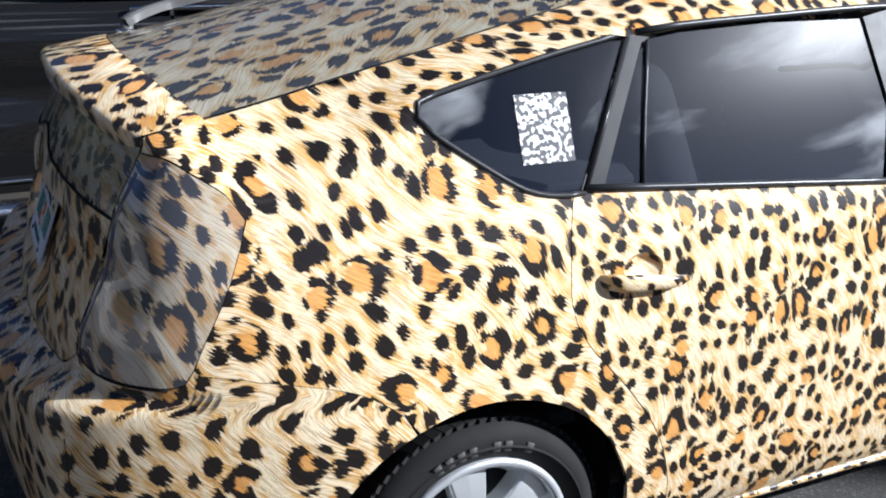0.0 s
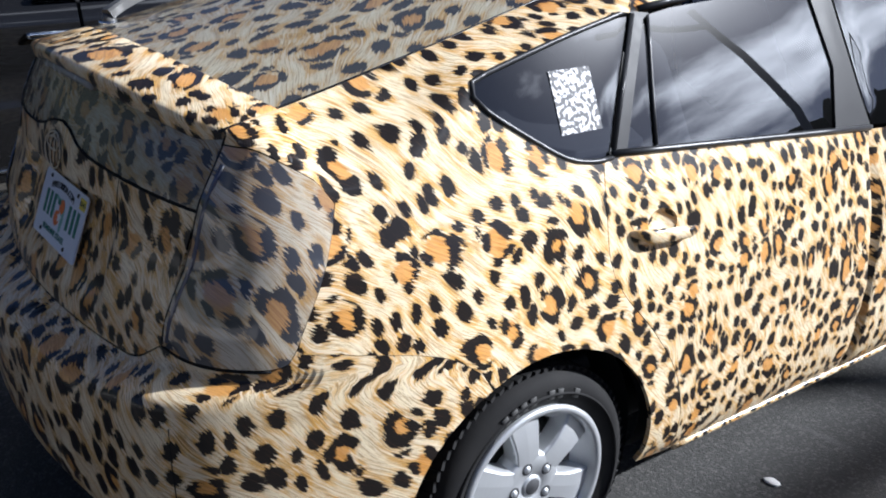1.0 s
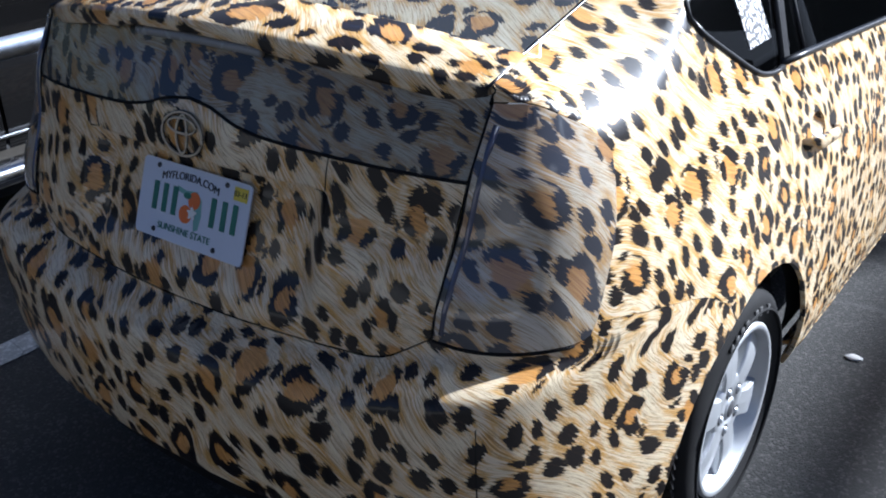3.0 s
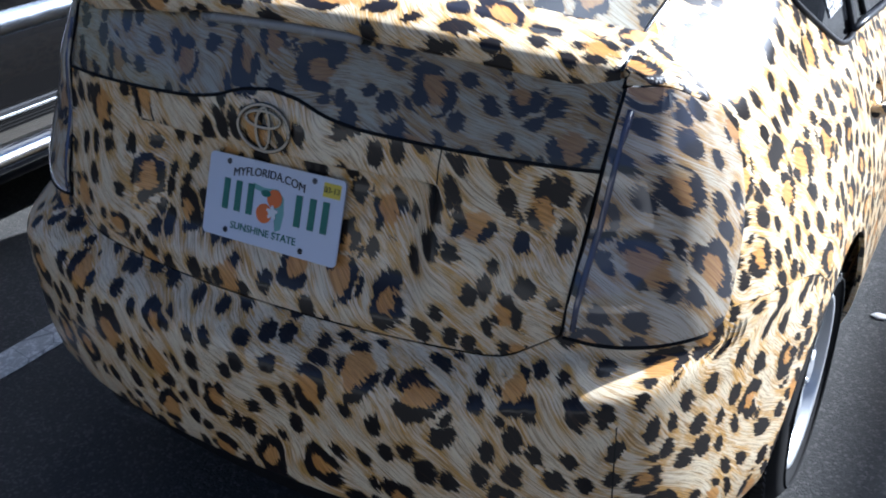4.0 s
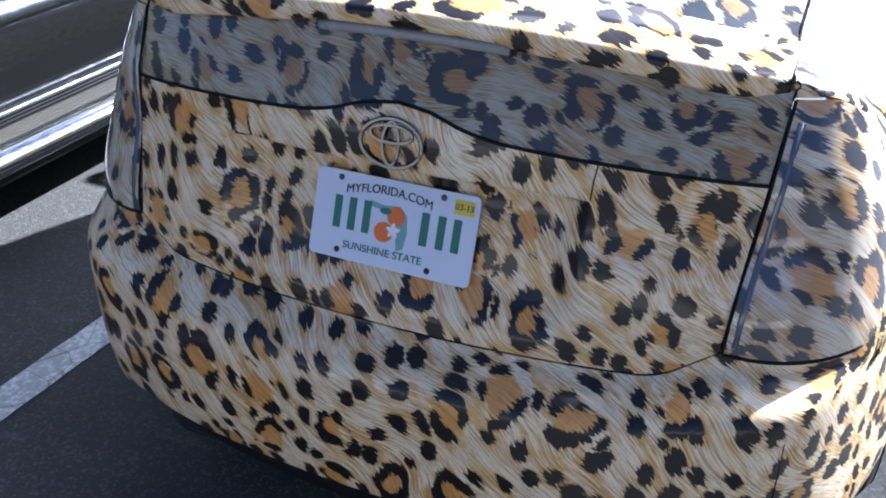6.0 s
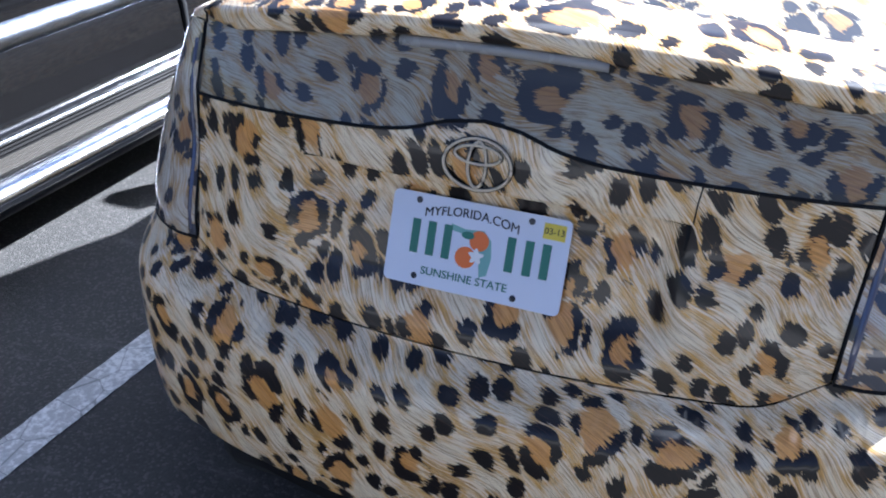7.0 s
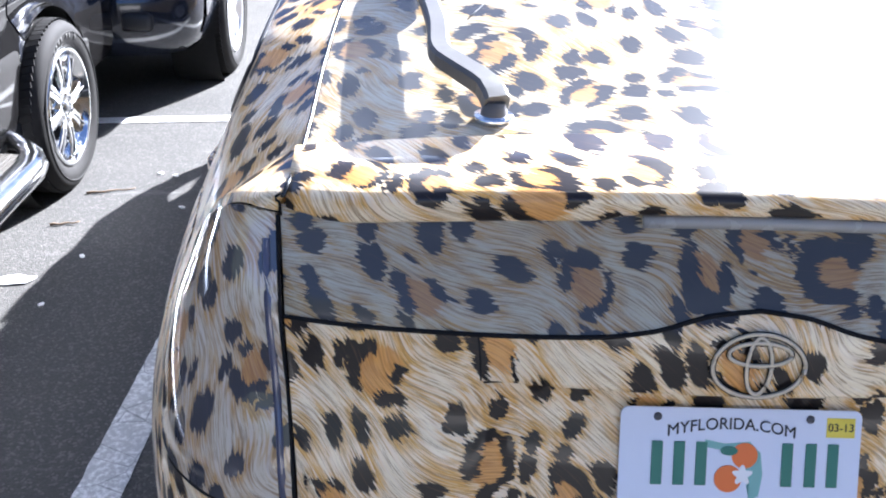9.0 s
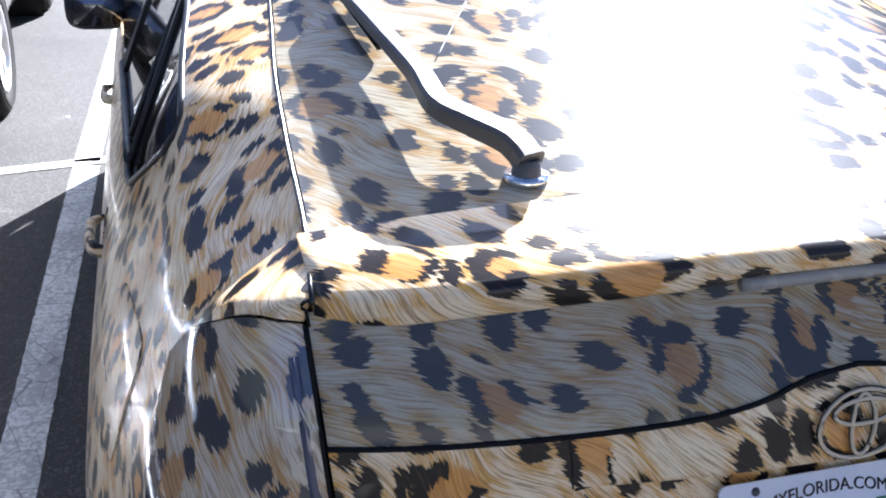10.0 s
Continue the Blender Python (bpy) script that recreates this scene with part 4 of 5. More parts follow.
def cabin(car):
    """Dark seats and floor seen dimly through the tinted glass."""
    part("cabin_floor", box(0, 2.1, 0.42, 1.34, 3.0, 0.04, 0.01), FABRIC, car)
    part("parcel_shelf", box(0, 0.98, 0.93, 1.22, 0.62, 0.02, 0.005), FABRIC, car)
    part("dashboard", box(0, 3.25, 0.78, 1.30, 0.5, 0.28, 0.08, 3), BLACK, car)
    for x, y in ((-0.34, 1.48), (0.34, 1.48), (-0.36, 2.45), (0.36, 2.45)):
        bm = bmesh.new()
        add_box(bm, x, y + 0.22, 0.56, 0.52, 0.50, 0.16, 0.05, 3)
        add_box(bm, x, y - 0.06, 0.86, 0.50, 0.12, 0.58, 0.05, 3, rot=Matrix.Rotation(radians(14), 4, "X"))
        add_box(bm, x, y - 0.14, 1.20, 0.24, 0.09, 0.15, 0.04, 3, rot=Matrix.Rotation(radians(14), 4, "X"))
        part("seat", bm, FABRIC, car, "dark cloth seat with head restraint")
    ring = [Vector((-0.36 + 0.18 * math.cos(t), 2.92 + 0.06 * math.sin(t), 0.88 + 0.17 * math.sin(t))) for t in [2 * math.pi * i / 24 for i in range(25)]]
    part("steering_wheel", tube(ring, 0.014, 8), BLACK, car)


def sticker():
    """A plain white sticker on the quarter window's outer face."""
    lo = [Vector(p) for p in ((2.537, 1.061), (2.652, 1.061), (2.655, 1.187), (2.540, 1.187))]
    ob = panel("window_sticker", lo, STICKER, None, lift=-0.0015, edge=0.001, cell=(0.05, 0.05))
    return tagged(ob, "square white printed sticker on the dark quarter window", "sticker")


def spoiler(car):
    """The lip across the hatch: top face, rounded rear edge, underside; a thin lamp below its middle."""
    bm = bmesh.new()
    uv = bm.loops.layers.uv.new("wrap")
    rows = []
    n = 60
    for i in range(n + 1):
        x = -0.586 + 1.172 * i / n
        yf, ye = 0.343 + 0.23 * x * x, 0.192 + 0.31 * x * x + 0.009 * ease(abs(x), 0.48, 0.586)
        zt = roof_z(x, ye)
        dip = 0.008 * min(1, max(0, (abs(x) - 0.17) / 0.03))
        lip = 0.030 + dip + 0.014 * x * x
        prof = [(yf, roof_z(x, yf) - 0.004, 0.0), (yf - 0.002, roof_z(x, yf) + 0.003, 0.006), ((yf + ye) / 2, roof_z(x, (yf + ye) / 2) + 0.003, 0.08), (ye + 0.014, zt + 0.001, 0.15), (ye + 0.004, zt - 0.003, 0.162),
                (ye + 0.001, zt - 0.007, 0.167), (ye, zt - 0.012, 0.172), (ye + 0.003, zt - lip + 0.008, 0.196), (ye + 0.004, zt - lip + 0.004, 0.200), (ye + 0.007, zt - lip + 0.001, 0.204), (ye + 0.012, zt - lip, 0.208), (ye + 0.06, zt - lip - 0.003, 0.25)]
        rows.append([(bm.verts.new(seat(Vector((x, y, z)))), (x * 0.95 + 52.3, -0.95 * w)) for y, z, w in prof])
    for a, b in zip(rows, rows[1:]):
        for j in range(len(a) - 1):
            quad = (a[j], a[j + 1], b[j + 1], b[j])
            f = bm.faces.new([q[0] for q in quad])
            for lo, q in zip(f.loops, quad):
                lo[uv].uv = q[1]
    for r in (rows[0], rows[-1]):
        f = bm.faces.new([q[0] for q in r])
    bmesh.ops.recalc_face_normals(bm, faces=bm.faces)
    sp = part("spoiler", bm, WRAP, car, "leopard-wrapped spoiler lip")
    pts = [seat(Vector((x + 0.015, 0.206 + 0.30 * x * x, roof_z(x, 0.2) - 0.040))) for x in [-0.165 + 0.033 * i for i in range(11)]]
    part("brake_light_strip", tube(pts, 0.009, 8), plain("smoked_strip", (0.30, 0.29, 0.27), 0.25), sp, "narrow high brake light under the lip")


def build_inner(car):
    """Black body structure behind the panels, so that gaps read dark."""
    for s in (1, -1):
        fl = (lambda o: o) if s == 1 else mirror
        loop = [Vector((0, 0.36)), Vector((1.0, 0.34)), Vector((1.5, 0.33)), Vector((2.0, 0.28))] + arc(AXLE_Y, HUB_Z - 0.01, ARCH + 0.012, 190, -14) + [Vector((4.60, 0.20))]
        loop += arc(FRONT_Y, HUB_Z - 0.01, ARCH + 0.012, 194, 60)[3:] + [Vector((5.0, 0.8)), Vector((4.6, 0.86)), Vector((3.6, 0.915)), Vector((2.66, 0.99)), Vector((2.3, 1.06)), Vector((2.05, 0.98)), Vector((1.5, 1.04)), Vector((0.95, 1.06)), Vector((0, 1.06))]
        panel("inner_body", fl(loop), GAP, car, lift=-0.050, edge=0, cell=(0.06, 0.03))
    # floor pan and wheel wells
    bm = bmesh.new()
    add_box(bm, 0, 2.2, 0.23, 1.30, 3.9, 0.10, 0.03)
    add_box(bm, 0, 0.45, 0.27, 1.10, 0.62, 0.14, 0.04)
    part("floor_pan", bm, CHASSIS, car, "black underbody")
    # unseen boxes added to stop sun leaking through the front panel gaps
    part("engine_bay", box(0, 3.66, 0.52, 1.26, 1.10, 0.44, 0.04), CHASSIS, car, "plain dark box under the bonnet that blocks sunlight")
    part("bulkhead", box(0, 3.22, 0.60, 1.34, 0.30, 0.48, 0.04), CHASSIS, car)
    bm = bmesh.new()
    rows = []
    for k in range(41):
        a = -1.8 + 3.6 * k / 40
        p0, p1 = seat(shell(a, 0.36)), seat(shell(a * 0.97, 0.25))
        rows.append((bm.verts.new(p0 + Vector((-0.02 * (1 if a > 0 else -1) * min(1, abs(a)), 0.014, 0))), bm.verts.new(p1 + Vector((0, 0.03, 0)))))
    for a, b in zip(rows, rows[1:]):
        bm.faces.new((a[0], a[1], b[1], b[0]))
    part("lower_valance", bm, BLACK, car, "black plastic lower valance")
    for s in (1, -1):
        for y in (AXLE_Y, FRONT_Y):
            bm = lathe([(0.05, 0.50), (ARCH + 0.012, 0.50), (ARCH + 0.013, 0.79)], 48)
            well = part("wheel_well", bm, CHASSIS, car)
            well.matrix_basis = pose(0, y + 0.018, HUB_Z - 0.012) @ Matrix.Diagonal((s, 1, 1, 1))


def build_wheel(name, radius, rim_r, width, spokes, material, nuts=5, slim=1.0):
    """A road wheel, its face towards +x, hub at the origin."""
    w = thing(name, "", "")
    hw = width / 2
    prof = [(rim_r - 0.012, -hw + 0.03), (rim_r, -hw + 0.012), (rim_r + 0.03, -hw - 0.002), (radius - 0.045, -hw - 0.008), (radius - 0.012, -hw + 0.012), (radius, -hw + 0.035)]
    prof += [(radius, hw - 0.035), (radius - 0.012, hw - 0.012), (radius - 0.045, hw + 0.008), (rim_r + 0.03, hw + 0.002), (rim_r + 0.004, hw - 0.012), (rim_r - 0.004, hw - 0.02)]
    tyre = part("tyre", lathe(prof, 96), TYRE, w, "black rubber tyre")
    # tread blocks and sidewall ribs
    bm = bmesh.new()
    for i in range(72):
        t = 2 * math.pi * i / 72
        rot = Matrix.Rotation(t, 4, "X")
        for k, off in enumerate((-0.6, -0.2, 0.2, 0.6)):
            m = rot @ Matrix.Rotation(radians(18 if k % 2 else -18), 4, "Z")
            add_box(bm, *(rot @ Vector((off * hw, 0, radius + 0.001))), hw * 0.34, radius * 2 * math.pi / 72 * 0.88, 0.008, rot=m)
    part("tread", bm, TYRE, tyre, smooth=False)
    part("sidewall_ring", lathe([(radius - 0.050, hw + 0.0075), (radius - 0.048, hw + 0.0100), (radius - 0.045, hw + 0.0100), (radius - 0.043, hw + 0.0065)], 96), TYRE, tyre)
    dish = rim_r * 0.79
    rim_p = [(dish - 0.004, hw - 0.060), (dish, hw - 0.056), (rim_r - 0.018, hw - 0.026), (rim_r - 0.015, hw - 0.006), (rim_r - 0.010, hw - 0.002), (rim_r - 0.002, hw - 0.001), (rim_r + 0.004, hw - 0.006), (rim_r + 0.003, hw - 0.018)]
    part("rim", lathe(rim_p, 96), material, w, "bright metal rim")
    part("barrel", lathe([(rim_r - 0.006, -hw + 0.02), (dish - 0.012, -hw + 0.05), (dish - 0.004, hw - 0.060)], 64), BARREL, w, "dull inner barrel of the rim")
    # raised marks on the sidewall
    rm = (rim_r + radius) / 2 - 0.004
    for k in range(9):
        if k in (4, 7):
            continue
        mark = part("sidewall_mark", box(hw + 0.0055, 0, rm, 0.005, 0.017, 0.021, 0.0008, 1), MARK, tyre)
        mark.matrix_basis = Matrix.Rotation(radians(26 - 6.2 * k), 4, "X")
    part("brake_drum", lathe([(0.02, -0.02), (rim_r - 0.05, -0.02), (rim_r - 0.045, -0.06)], 48), ALLOY_DARK, w)
    face = hw - 0.020
    for i in range(spokes):
        bm = bmesh.new()
        r0, r1 = 0.060, rim_r - 0.014
        sections = []
        for k in range(11):
            f = k / 10
            r = r0 + (r1 - r0) * f
            wd = pchip([(0, 0.033), (0.25, 0.033), (0.6, 0.038), (1, 0.047)], f) * rim_r / 0.20 * (6 / spokes) ** 0.8 * slim
            x = face + 0.004 * math.sin(f * math.pi) - 0.006 * f * f
            sections.append([bm.verts.new(v) for v in ((x - 0.045, -wd * 1.04, r), (x - 0.007, -wd, r), (x - 0.002, -wd * 0.94, r), (x, -wd * 0.86, r), (x + 0.0015, 0, r), (x, wd * 0.86, r), (x - 0.002, wd * 0.94, r), (x - 0.007, wd, r), (x - 0.045, wd * 1.04, r))])
        for a, b in zip(sections, sections[1:]):
            for j in range(8):
                bm.faces.new((a[j], a[j + 1], b[j + 1], b[j]))
        bm.faces.new(sections[-1])
        bmesh.ops.recalc_face_normals(bm, faces=bm.faces)
        sp = part("spoke", bm, material, w, smooth=False)
        sp.matrix_basis = Matrix.Rotation(2 * math.pi * (i + 0.15) / spokes, 4, "X")
        if slim < 1:
            part("groove", tube([(face + 0.003, 0, 0.085 + 0.012 * k) for k in range(11)], 0.004, 6), ALLOY_DARK, sp)
        # joint line across the spoke's outer end
        jt = part("joint", tube([(face - 0.0048 + (0.0015 if abs(u) < 0.02 else 0), u, dish * 0.985 - 0.2 * u * u) for u in [-0.036 + 0.009 * k for k in range(9)]], 0.0011, 5), ALLOY_DARK, sp)
    part("hub", lathe([(0.0, face + 0.005), (0.020, face + 0.004), (0.026, face + 0.001), (0.028, face - 0.003), (0.031, face + 0.001), (0.072, face + 0.001), (0.080, face - 0.003), (0.083, face - 0.05)], 48), material, w, "flat hub with a centre cap")
    part("cap", lathe([(0.0, face + 0.007), (0.018, face + 0.0055), (0.0225, face + 0.002)], 32), ALLOY_DARK, w, "grey centre cap")
    for i in range(nuts):
        t = 2 * math.pi * (i + 0.5) / nuts
        spot = Matrix.Translation((face, 0.051 * math.cos(t), 0.051 * math.sin(t)))
        nut = part("wheel_nut", lathe([(0.0, 0.007), (0.006, 0.0065), (0.008, 0.004), (0.0095, 0.0012)], 12), material, w)
        nut.matrix_basis = spot
        ring = part("nut_recess", lathe([(0.009, 0.0016), (0.0148, 0.0016)], 20), ALLOY_DARK, nut)
    return w


def car_wheels(car):
    w = build_wheel("wheel", 0.280, 0.197, 0.185, 6, ALLOY)
    spots = [(x * 0.758, y + 0.024, x) for x in (1, -1) for y in (AXLE_Y, FRONT_Y)]
    for i, (x, y, s) in enumerate(spots):
        m = pose(x, y, 0.280, 0, 0, 0 if s > 0 else 180)
        ob = copy_thing(w, m)
        ob.parent = car
        tagged(ob, "silver six-spoke alloy wheel with black tyre")
    for o in (*w.children_recursive, w):
        bpy.data.objects.remove(o)


build_ground()


car, lid = build_car()
build_inner(car)
small_parts(car, lid)
cabin(car)
car_wheels(car)
wiper()
sticker()
for ob in car.children_recursive:
    if "window" in ob.name and "lower" not in ob.name and "hatch" not in ob.name and "seal" not in ob.name and "divider" not in ob.name:
        ob.visible_shadow = False


def words(name, text, size, material, parent, x, z, bend=0.0, squeeze=1.0):
    """Raised lettering as a mesh; with bend it follows an arch."""
    cu = bpy.data.curves.new(name, "FONT")
    cu.body, cu.size, cu.align_x, cu.align_y, cu.extrude = text, size, "CENTER", "CENTER", 0.0006
    tmp = bpy.data.objects.new(name, cu)
    me = bpy.data.meshes.new_from_object(tmp)
    bpy.data.objects.remove(tmp)
    bm = bmesh.new()
    bm.from_mesh(me)
    for v in bm.verts:
        u, w, d = v.co.x * squeeze, v.co.y, v.co.z
        v.co = Vector((x + u, -0.0022 - d, z + w - bend * u * u))
    bmesh.ops.recalc_face_normals(bm, faces=bm.faces)
    return part(name, bm, material, parent, smooth=False)


def build_plate():
    pl = thing("number_plate", "white state licence plate with green writing and orange fruit", "licence plate")
    bm = bmesh.new()
    n = 6
    loop = []
    for cx, cz, a0 in ((0.1425, 0.066, 0), (-0.1425, 0.066, 90), (-0.1425, -0.066, 180), (0.1425, -0.066, 270)):
        for i in range(n + 1):
            t = radians(a0 + 90 * i / n)
            loop.append((cx + 0.010 * math.cos(t), cz + 0.010 * math.sin(t)))
    front = [bm.verts.new((x, -0.0015, z)) for x, z in loop]
    back = [bm.verts.new((x, 0.0015, z)) for x, z in loop]
    bm.faces.new(front)
    bm.faces.new(back[::-1])
    for i in range(len(loop)):
        j = (i + 1) % len(loop)
        bm.faces.new((front[i], back[i], back[j], front[j]))
    bmesh.ops.recalc_face_normals(bm, faces=bm.faces)
    part("plate_sheet", bm, PLATE, pl, smooth=False)
    words("state_line", "MYFLORIDA.COM", 0.021, INK, pl, -0.012, 0.056, bend=1.6, squeeze=0.98)
    words("motto_line", "SUNSHINE STATE", 0.0185, GREEN, pl, -0.012, -0.050, squeeze=1.05)
    # number: plain upright bars of its size
    for x in (-0.105, -0.077, -0.049, 0.060, 0.090, 0.118):
        part("number_bar", box(x, -0.0022, 0.005, 0.014, 0.0014, 0.056, 0.0004, 1), GREEN, pl, smooth=False)

    def blob(name, material, cx, cz, rx, rz, y, wob=0.0, n=28):
        bm = bmesh.new()
        f = [bm.verts.new((cx + rx * (1 + wob * math.sin(5 * t)) * math.cos(t), y, cz + rz * (1 + wob * math.sin(5 * t)) * math.sin(t))) for t in [2 * math.pi * i / n for i in range(n)]]
        b = [bm.verts.new((v.co.x, -0.0014, v.co.z)) for v in f]
        bm.faces.new(f)
        for i in range(n):
            bm.faces.new((f[i], b[i], b[(i + 1) % n], f[(i + 1) % n]))
        bmesh.ops.recalc_face_normals(bm, faces=bm.faces)
        return part(name, bm, material, pl, smooth=False)

    bm = bmesh.new()
    outline = [(-0.045, 0.036), (-0.020, 0.031), (0.012, 0.034), (0.026, 0.020), (0.030, -0.008), (0.026, -0.036), (0.014, -0.042), (0.014, -0.012), (0.004, 0.010), (-0.020, 0.022), (-0.044, 0.026)]
    f = [bm.verts.new((x, -0.0017, z)) for x, z in outline]
    bm.faces.new(f)
    bmesh.ops.triangulate(bm, faces=bm.faces)
    part("state_shape", bm, TEAL, pl, smooth=False)
    blob("fruit", ORANGE, 0.006, 0.016, 0.0165, 0.0165, -0.0024)
    blob("fruit", ORANGE, -0.014, -0.014, 0.0175, 0.0175, -0.0026)
    blob("leaf", GREEN, -0.014, 0.022, 0.011, 0.006, -0.0028)
    blob("blossom", WHITE, 0.004, -0.009, 0.0105, 0.0105, -0.0030, 0.3, 30)
    part("date_sticker", box(0.126, -0.0020, 0.054, 0.036, 0.0012, 0.025, 0.0003, 1), YELLOW, pl, smooth=False)
    ob = words("date", "03-13", 0.0145, INK, pl, 0.126, 0.054)
    ob.location.y = -0.0006
    for x, z in ((-0.106, 0.064), (0.087, 0.064), (-0.098, -0.061), (0.075, -0.063)):
        b2 = lathe([(0.0, 0.003), (0.004, 0.0025), (0.0055, 0.0)], 12)
        sc = part("screw", b2, ALLOY_DARK if z > 0 else INK, pl)
        sc.matrix_basis = Matrix.Translation((x, -0.0015, z)) @ Matrix.Rotation(radians(-90), 4, "Z")
    tilt = math.degrees(math.atan2(0.053, 0.137))
    pl.matrix_basis = pose(0, 0.176, 0.818, -tilt, 0, 0)
    return pl


build_plate()
paint_line(-1.255, -1.8, -1.075, 3.84, 0.115)
paint_line(-1.075, 3.90, -0.84, 9.4, 0.115)
paint_line(-7.0, 2.96, -0.55, 3.985, 0.085)


def truck_side(x0, table, y0, y1, n=40, arches=()):
    """A body side: its cross-section (depth, height) drawn out along y, cut back at wheel arches."""
    bm = bmesh.new()
    rows = []
    for i in range(n + 1):
        y = y0 + (y1 - y0) * i / n
        row = []
        for d, z in table:
            for cy, cz, r in arches:
                h = r * r - (y - cy) ** 2
                if h > 0:
                    z = max(z, cz + math.sqrt(h))
            row.append(bm.verts.new((x0 + d, y, z)))
        rows.append(row)
    for a, b in zip(rows, rows[1:]):
        for j in range(len(a) - 1):
            bm.faces.new((a[j], a[j + 1], b[j + 1], b[j]))
    bmesh.ops.recalc_face_normals(bm, faces=bm.faces)
    return bm


def build_truck():
    t = thing("pickup_truck", "charcoal crew-cab pickup truck with chrome running board and wheels", "truck")
    prof = [(0.030, 0.36), (0.045, 0.44), (0.045, 0.52), (0.044, 0.60), (0.034, 0.665), (-0.012, 0.745), (-0.006, 0.79), (0.016, 0.85), (0.020, 0.95), (-0.01, 1.05), (-0.05, 1.10)]
    X = -1.90
    for name, y0, y1, ar in (("rear_door", 0.83, 1.840, ()), ("front_door", 1.855, 2.72, ((2.95, 0.33, 0.40),)), ("front_wing", 2.735, 3.72, ((2.95, 0.33, 0.40),)), ("bed_side", -1.9, 0.815, ((-0.55, 0.33, 0.40),))):
        part(name, truck_side(X, prof, y0, y1, 44, ar), TRUCK, t, "charcoal metallic panel")
    part("inner_body", box(-2.85, 0.85, 0.72, 1.66, 5.4, 0.72, 0.02), GAP, t)
    part("cab_top", box(-2.85, 1.45, 1.40, 1.58, 2.1, 0.64, 0.14, 4), TINT_DARK, t, "dark cab windows and roof")
    part("bonnet", box(-2.85, 3.05, 1.02, 1.70, 1.25, 0.18, 0.06, 3), TRUCK, t)
    # added metal band in place of the sky's reflection along the painted shoulder
    for name, y0, y1 in (("shoulder_moulding", 0.84, 1.835), ("shoulder_moulding", 1.86, 2.44)):
        part(name, truck_side(X + 0.004, [(0.026, 0.672), (0.030, 0.676), (-0.008, 0.744), (-0.013, 0.746)], y0, y1, 8), SKY_BAND, t, "bright metal band standing for the sky's reflection on the shoulder")
    # black lens-shaped sliver at the door gap, in place of a dark reflection
    secs = []
    for k in range(13):
        z, w = 0.42 + 0.37 * k / 12, 0.004 + 0.030 * math.sin(math.pi * k / 12) ** 0.8
        d = pchip([(zz, dd) for dd, zz in prof], z) + X
        secs.append([(d + 0.003, 1.848 - w, z), (d + 0.009, 1.848 - w * 0.4, z), (d + 0.003, 1.852, z), (d - 0.01, 1.848, z)])
    part("door_edge", loft(secs), BLACK, t, "dark sliver at the door gap, standing for a reflection")
    part("window_strip", box(X + 0.008, 1.6, 1.075, 0.03, 1.9, 0.02, 0.006), CHROME, t, "chrome belt strip")
    part("rocker", box(X - 0.02, 1.0, 0.355, 0.10, 3.3, 0.06, 0.015), TRUCK_LOW, t)
    # running board: ribbed tread between two bright lips, bent end
    board = part("running_board", box(-1.81, 0.90, 0.335, 0.19, 2.95, 0.05, 0.015, 2), TREAD, t, "wide running board with ribbed tread")
    for k in range(6):
        part("tread_rib", box(-1.785 - 0.018 * k, 0.90, 0.3615, 0.008, 2.9, 0.005), TREAD, board, smooth=False)
    lip = [(-1.775, 0.356), (-1.768, 0.366), (-1.722, 0.368), (-1.700, 0.362), (-1.684, 0.348), (-1.677, 0.328), (-1.682, 0.306), (-1.700, 0.294), (-1.740, 0.294), (-1.775, 0.310)]
    bend = [(-0.57 + 0.15 * i, 0.0, 0.0) for i in range(20)] + [(2.36, -0.015, 0.003), (2.42, -0.05, 0.012), (2.465, -0.10, 0.022), (2.49, -0.17, 0.045)]
    part("outer_lip", loft([[(x + dx, y, z + dz) for x, z in lip] for y, dx, dz in bend]), POLISH, board, "broad polished outer lip")
    part("inner_lip", tube([(-1.905, y, 0.368) for y in [-0.57 + 0.15 * i for i in range(20)]], 0.009, 10), CHROME, board)
    part("under_step", box(-1.80, 0.85, 0.268, 0.12, 2.85, 0.06, 0.02), TRUCK_LOW, board)
    part("sill_moulding", tube([(X + 0.047, y, 0.415) for y in [-0.5 + 0.155 * i for i in range(20)]], 0.007, 8), CHROME, t, "thin bright sill strip")
    for y in (1.72, 0.70):
        part("door_handle", box(X + 0.03, y, 0.93, 0.03, 0.20, 0.03, 0.012, 3), CHROME, t)
    w = build_wheel("wheel", 0.340, 0.232, 0.24, 8, CHROME, 6, 0.72)
    for i, y in enumerate((2.95, -0.55)):
        ob = copy_thing(w, pose(-1.925, y, 0.340))
        ob.parent = t
        tagged(ob, "large chrome eight-spoke wheel with black tyre")
        well = part("wheel_well", lathe([(0.05, -0.28), (0.41, -0.28), (0.41, 0.02)], 40), CHASSIS, t)
        well.matrix_basis = pose(X, y, 0.33)
    for o in (*w.children_recursive, w):
        bpy.data.objects.remove(o)
    return t


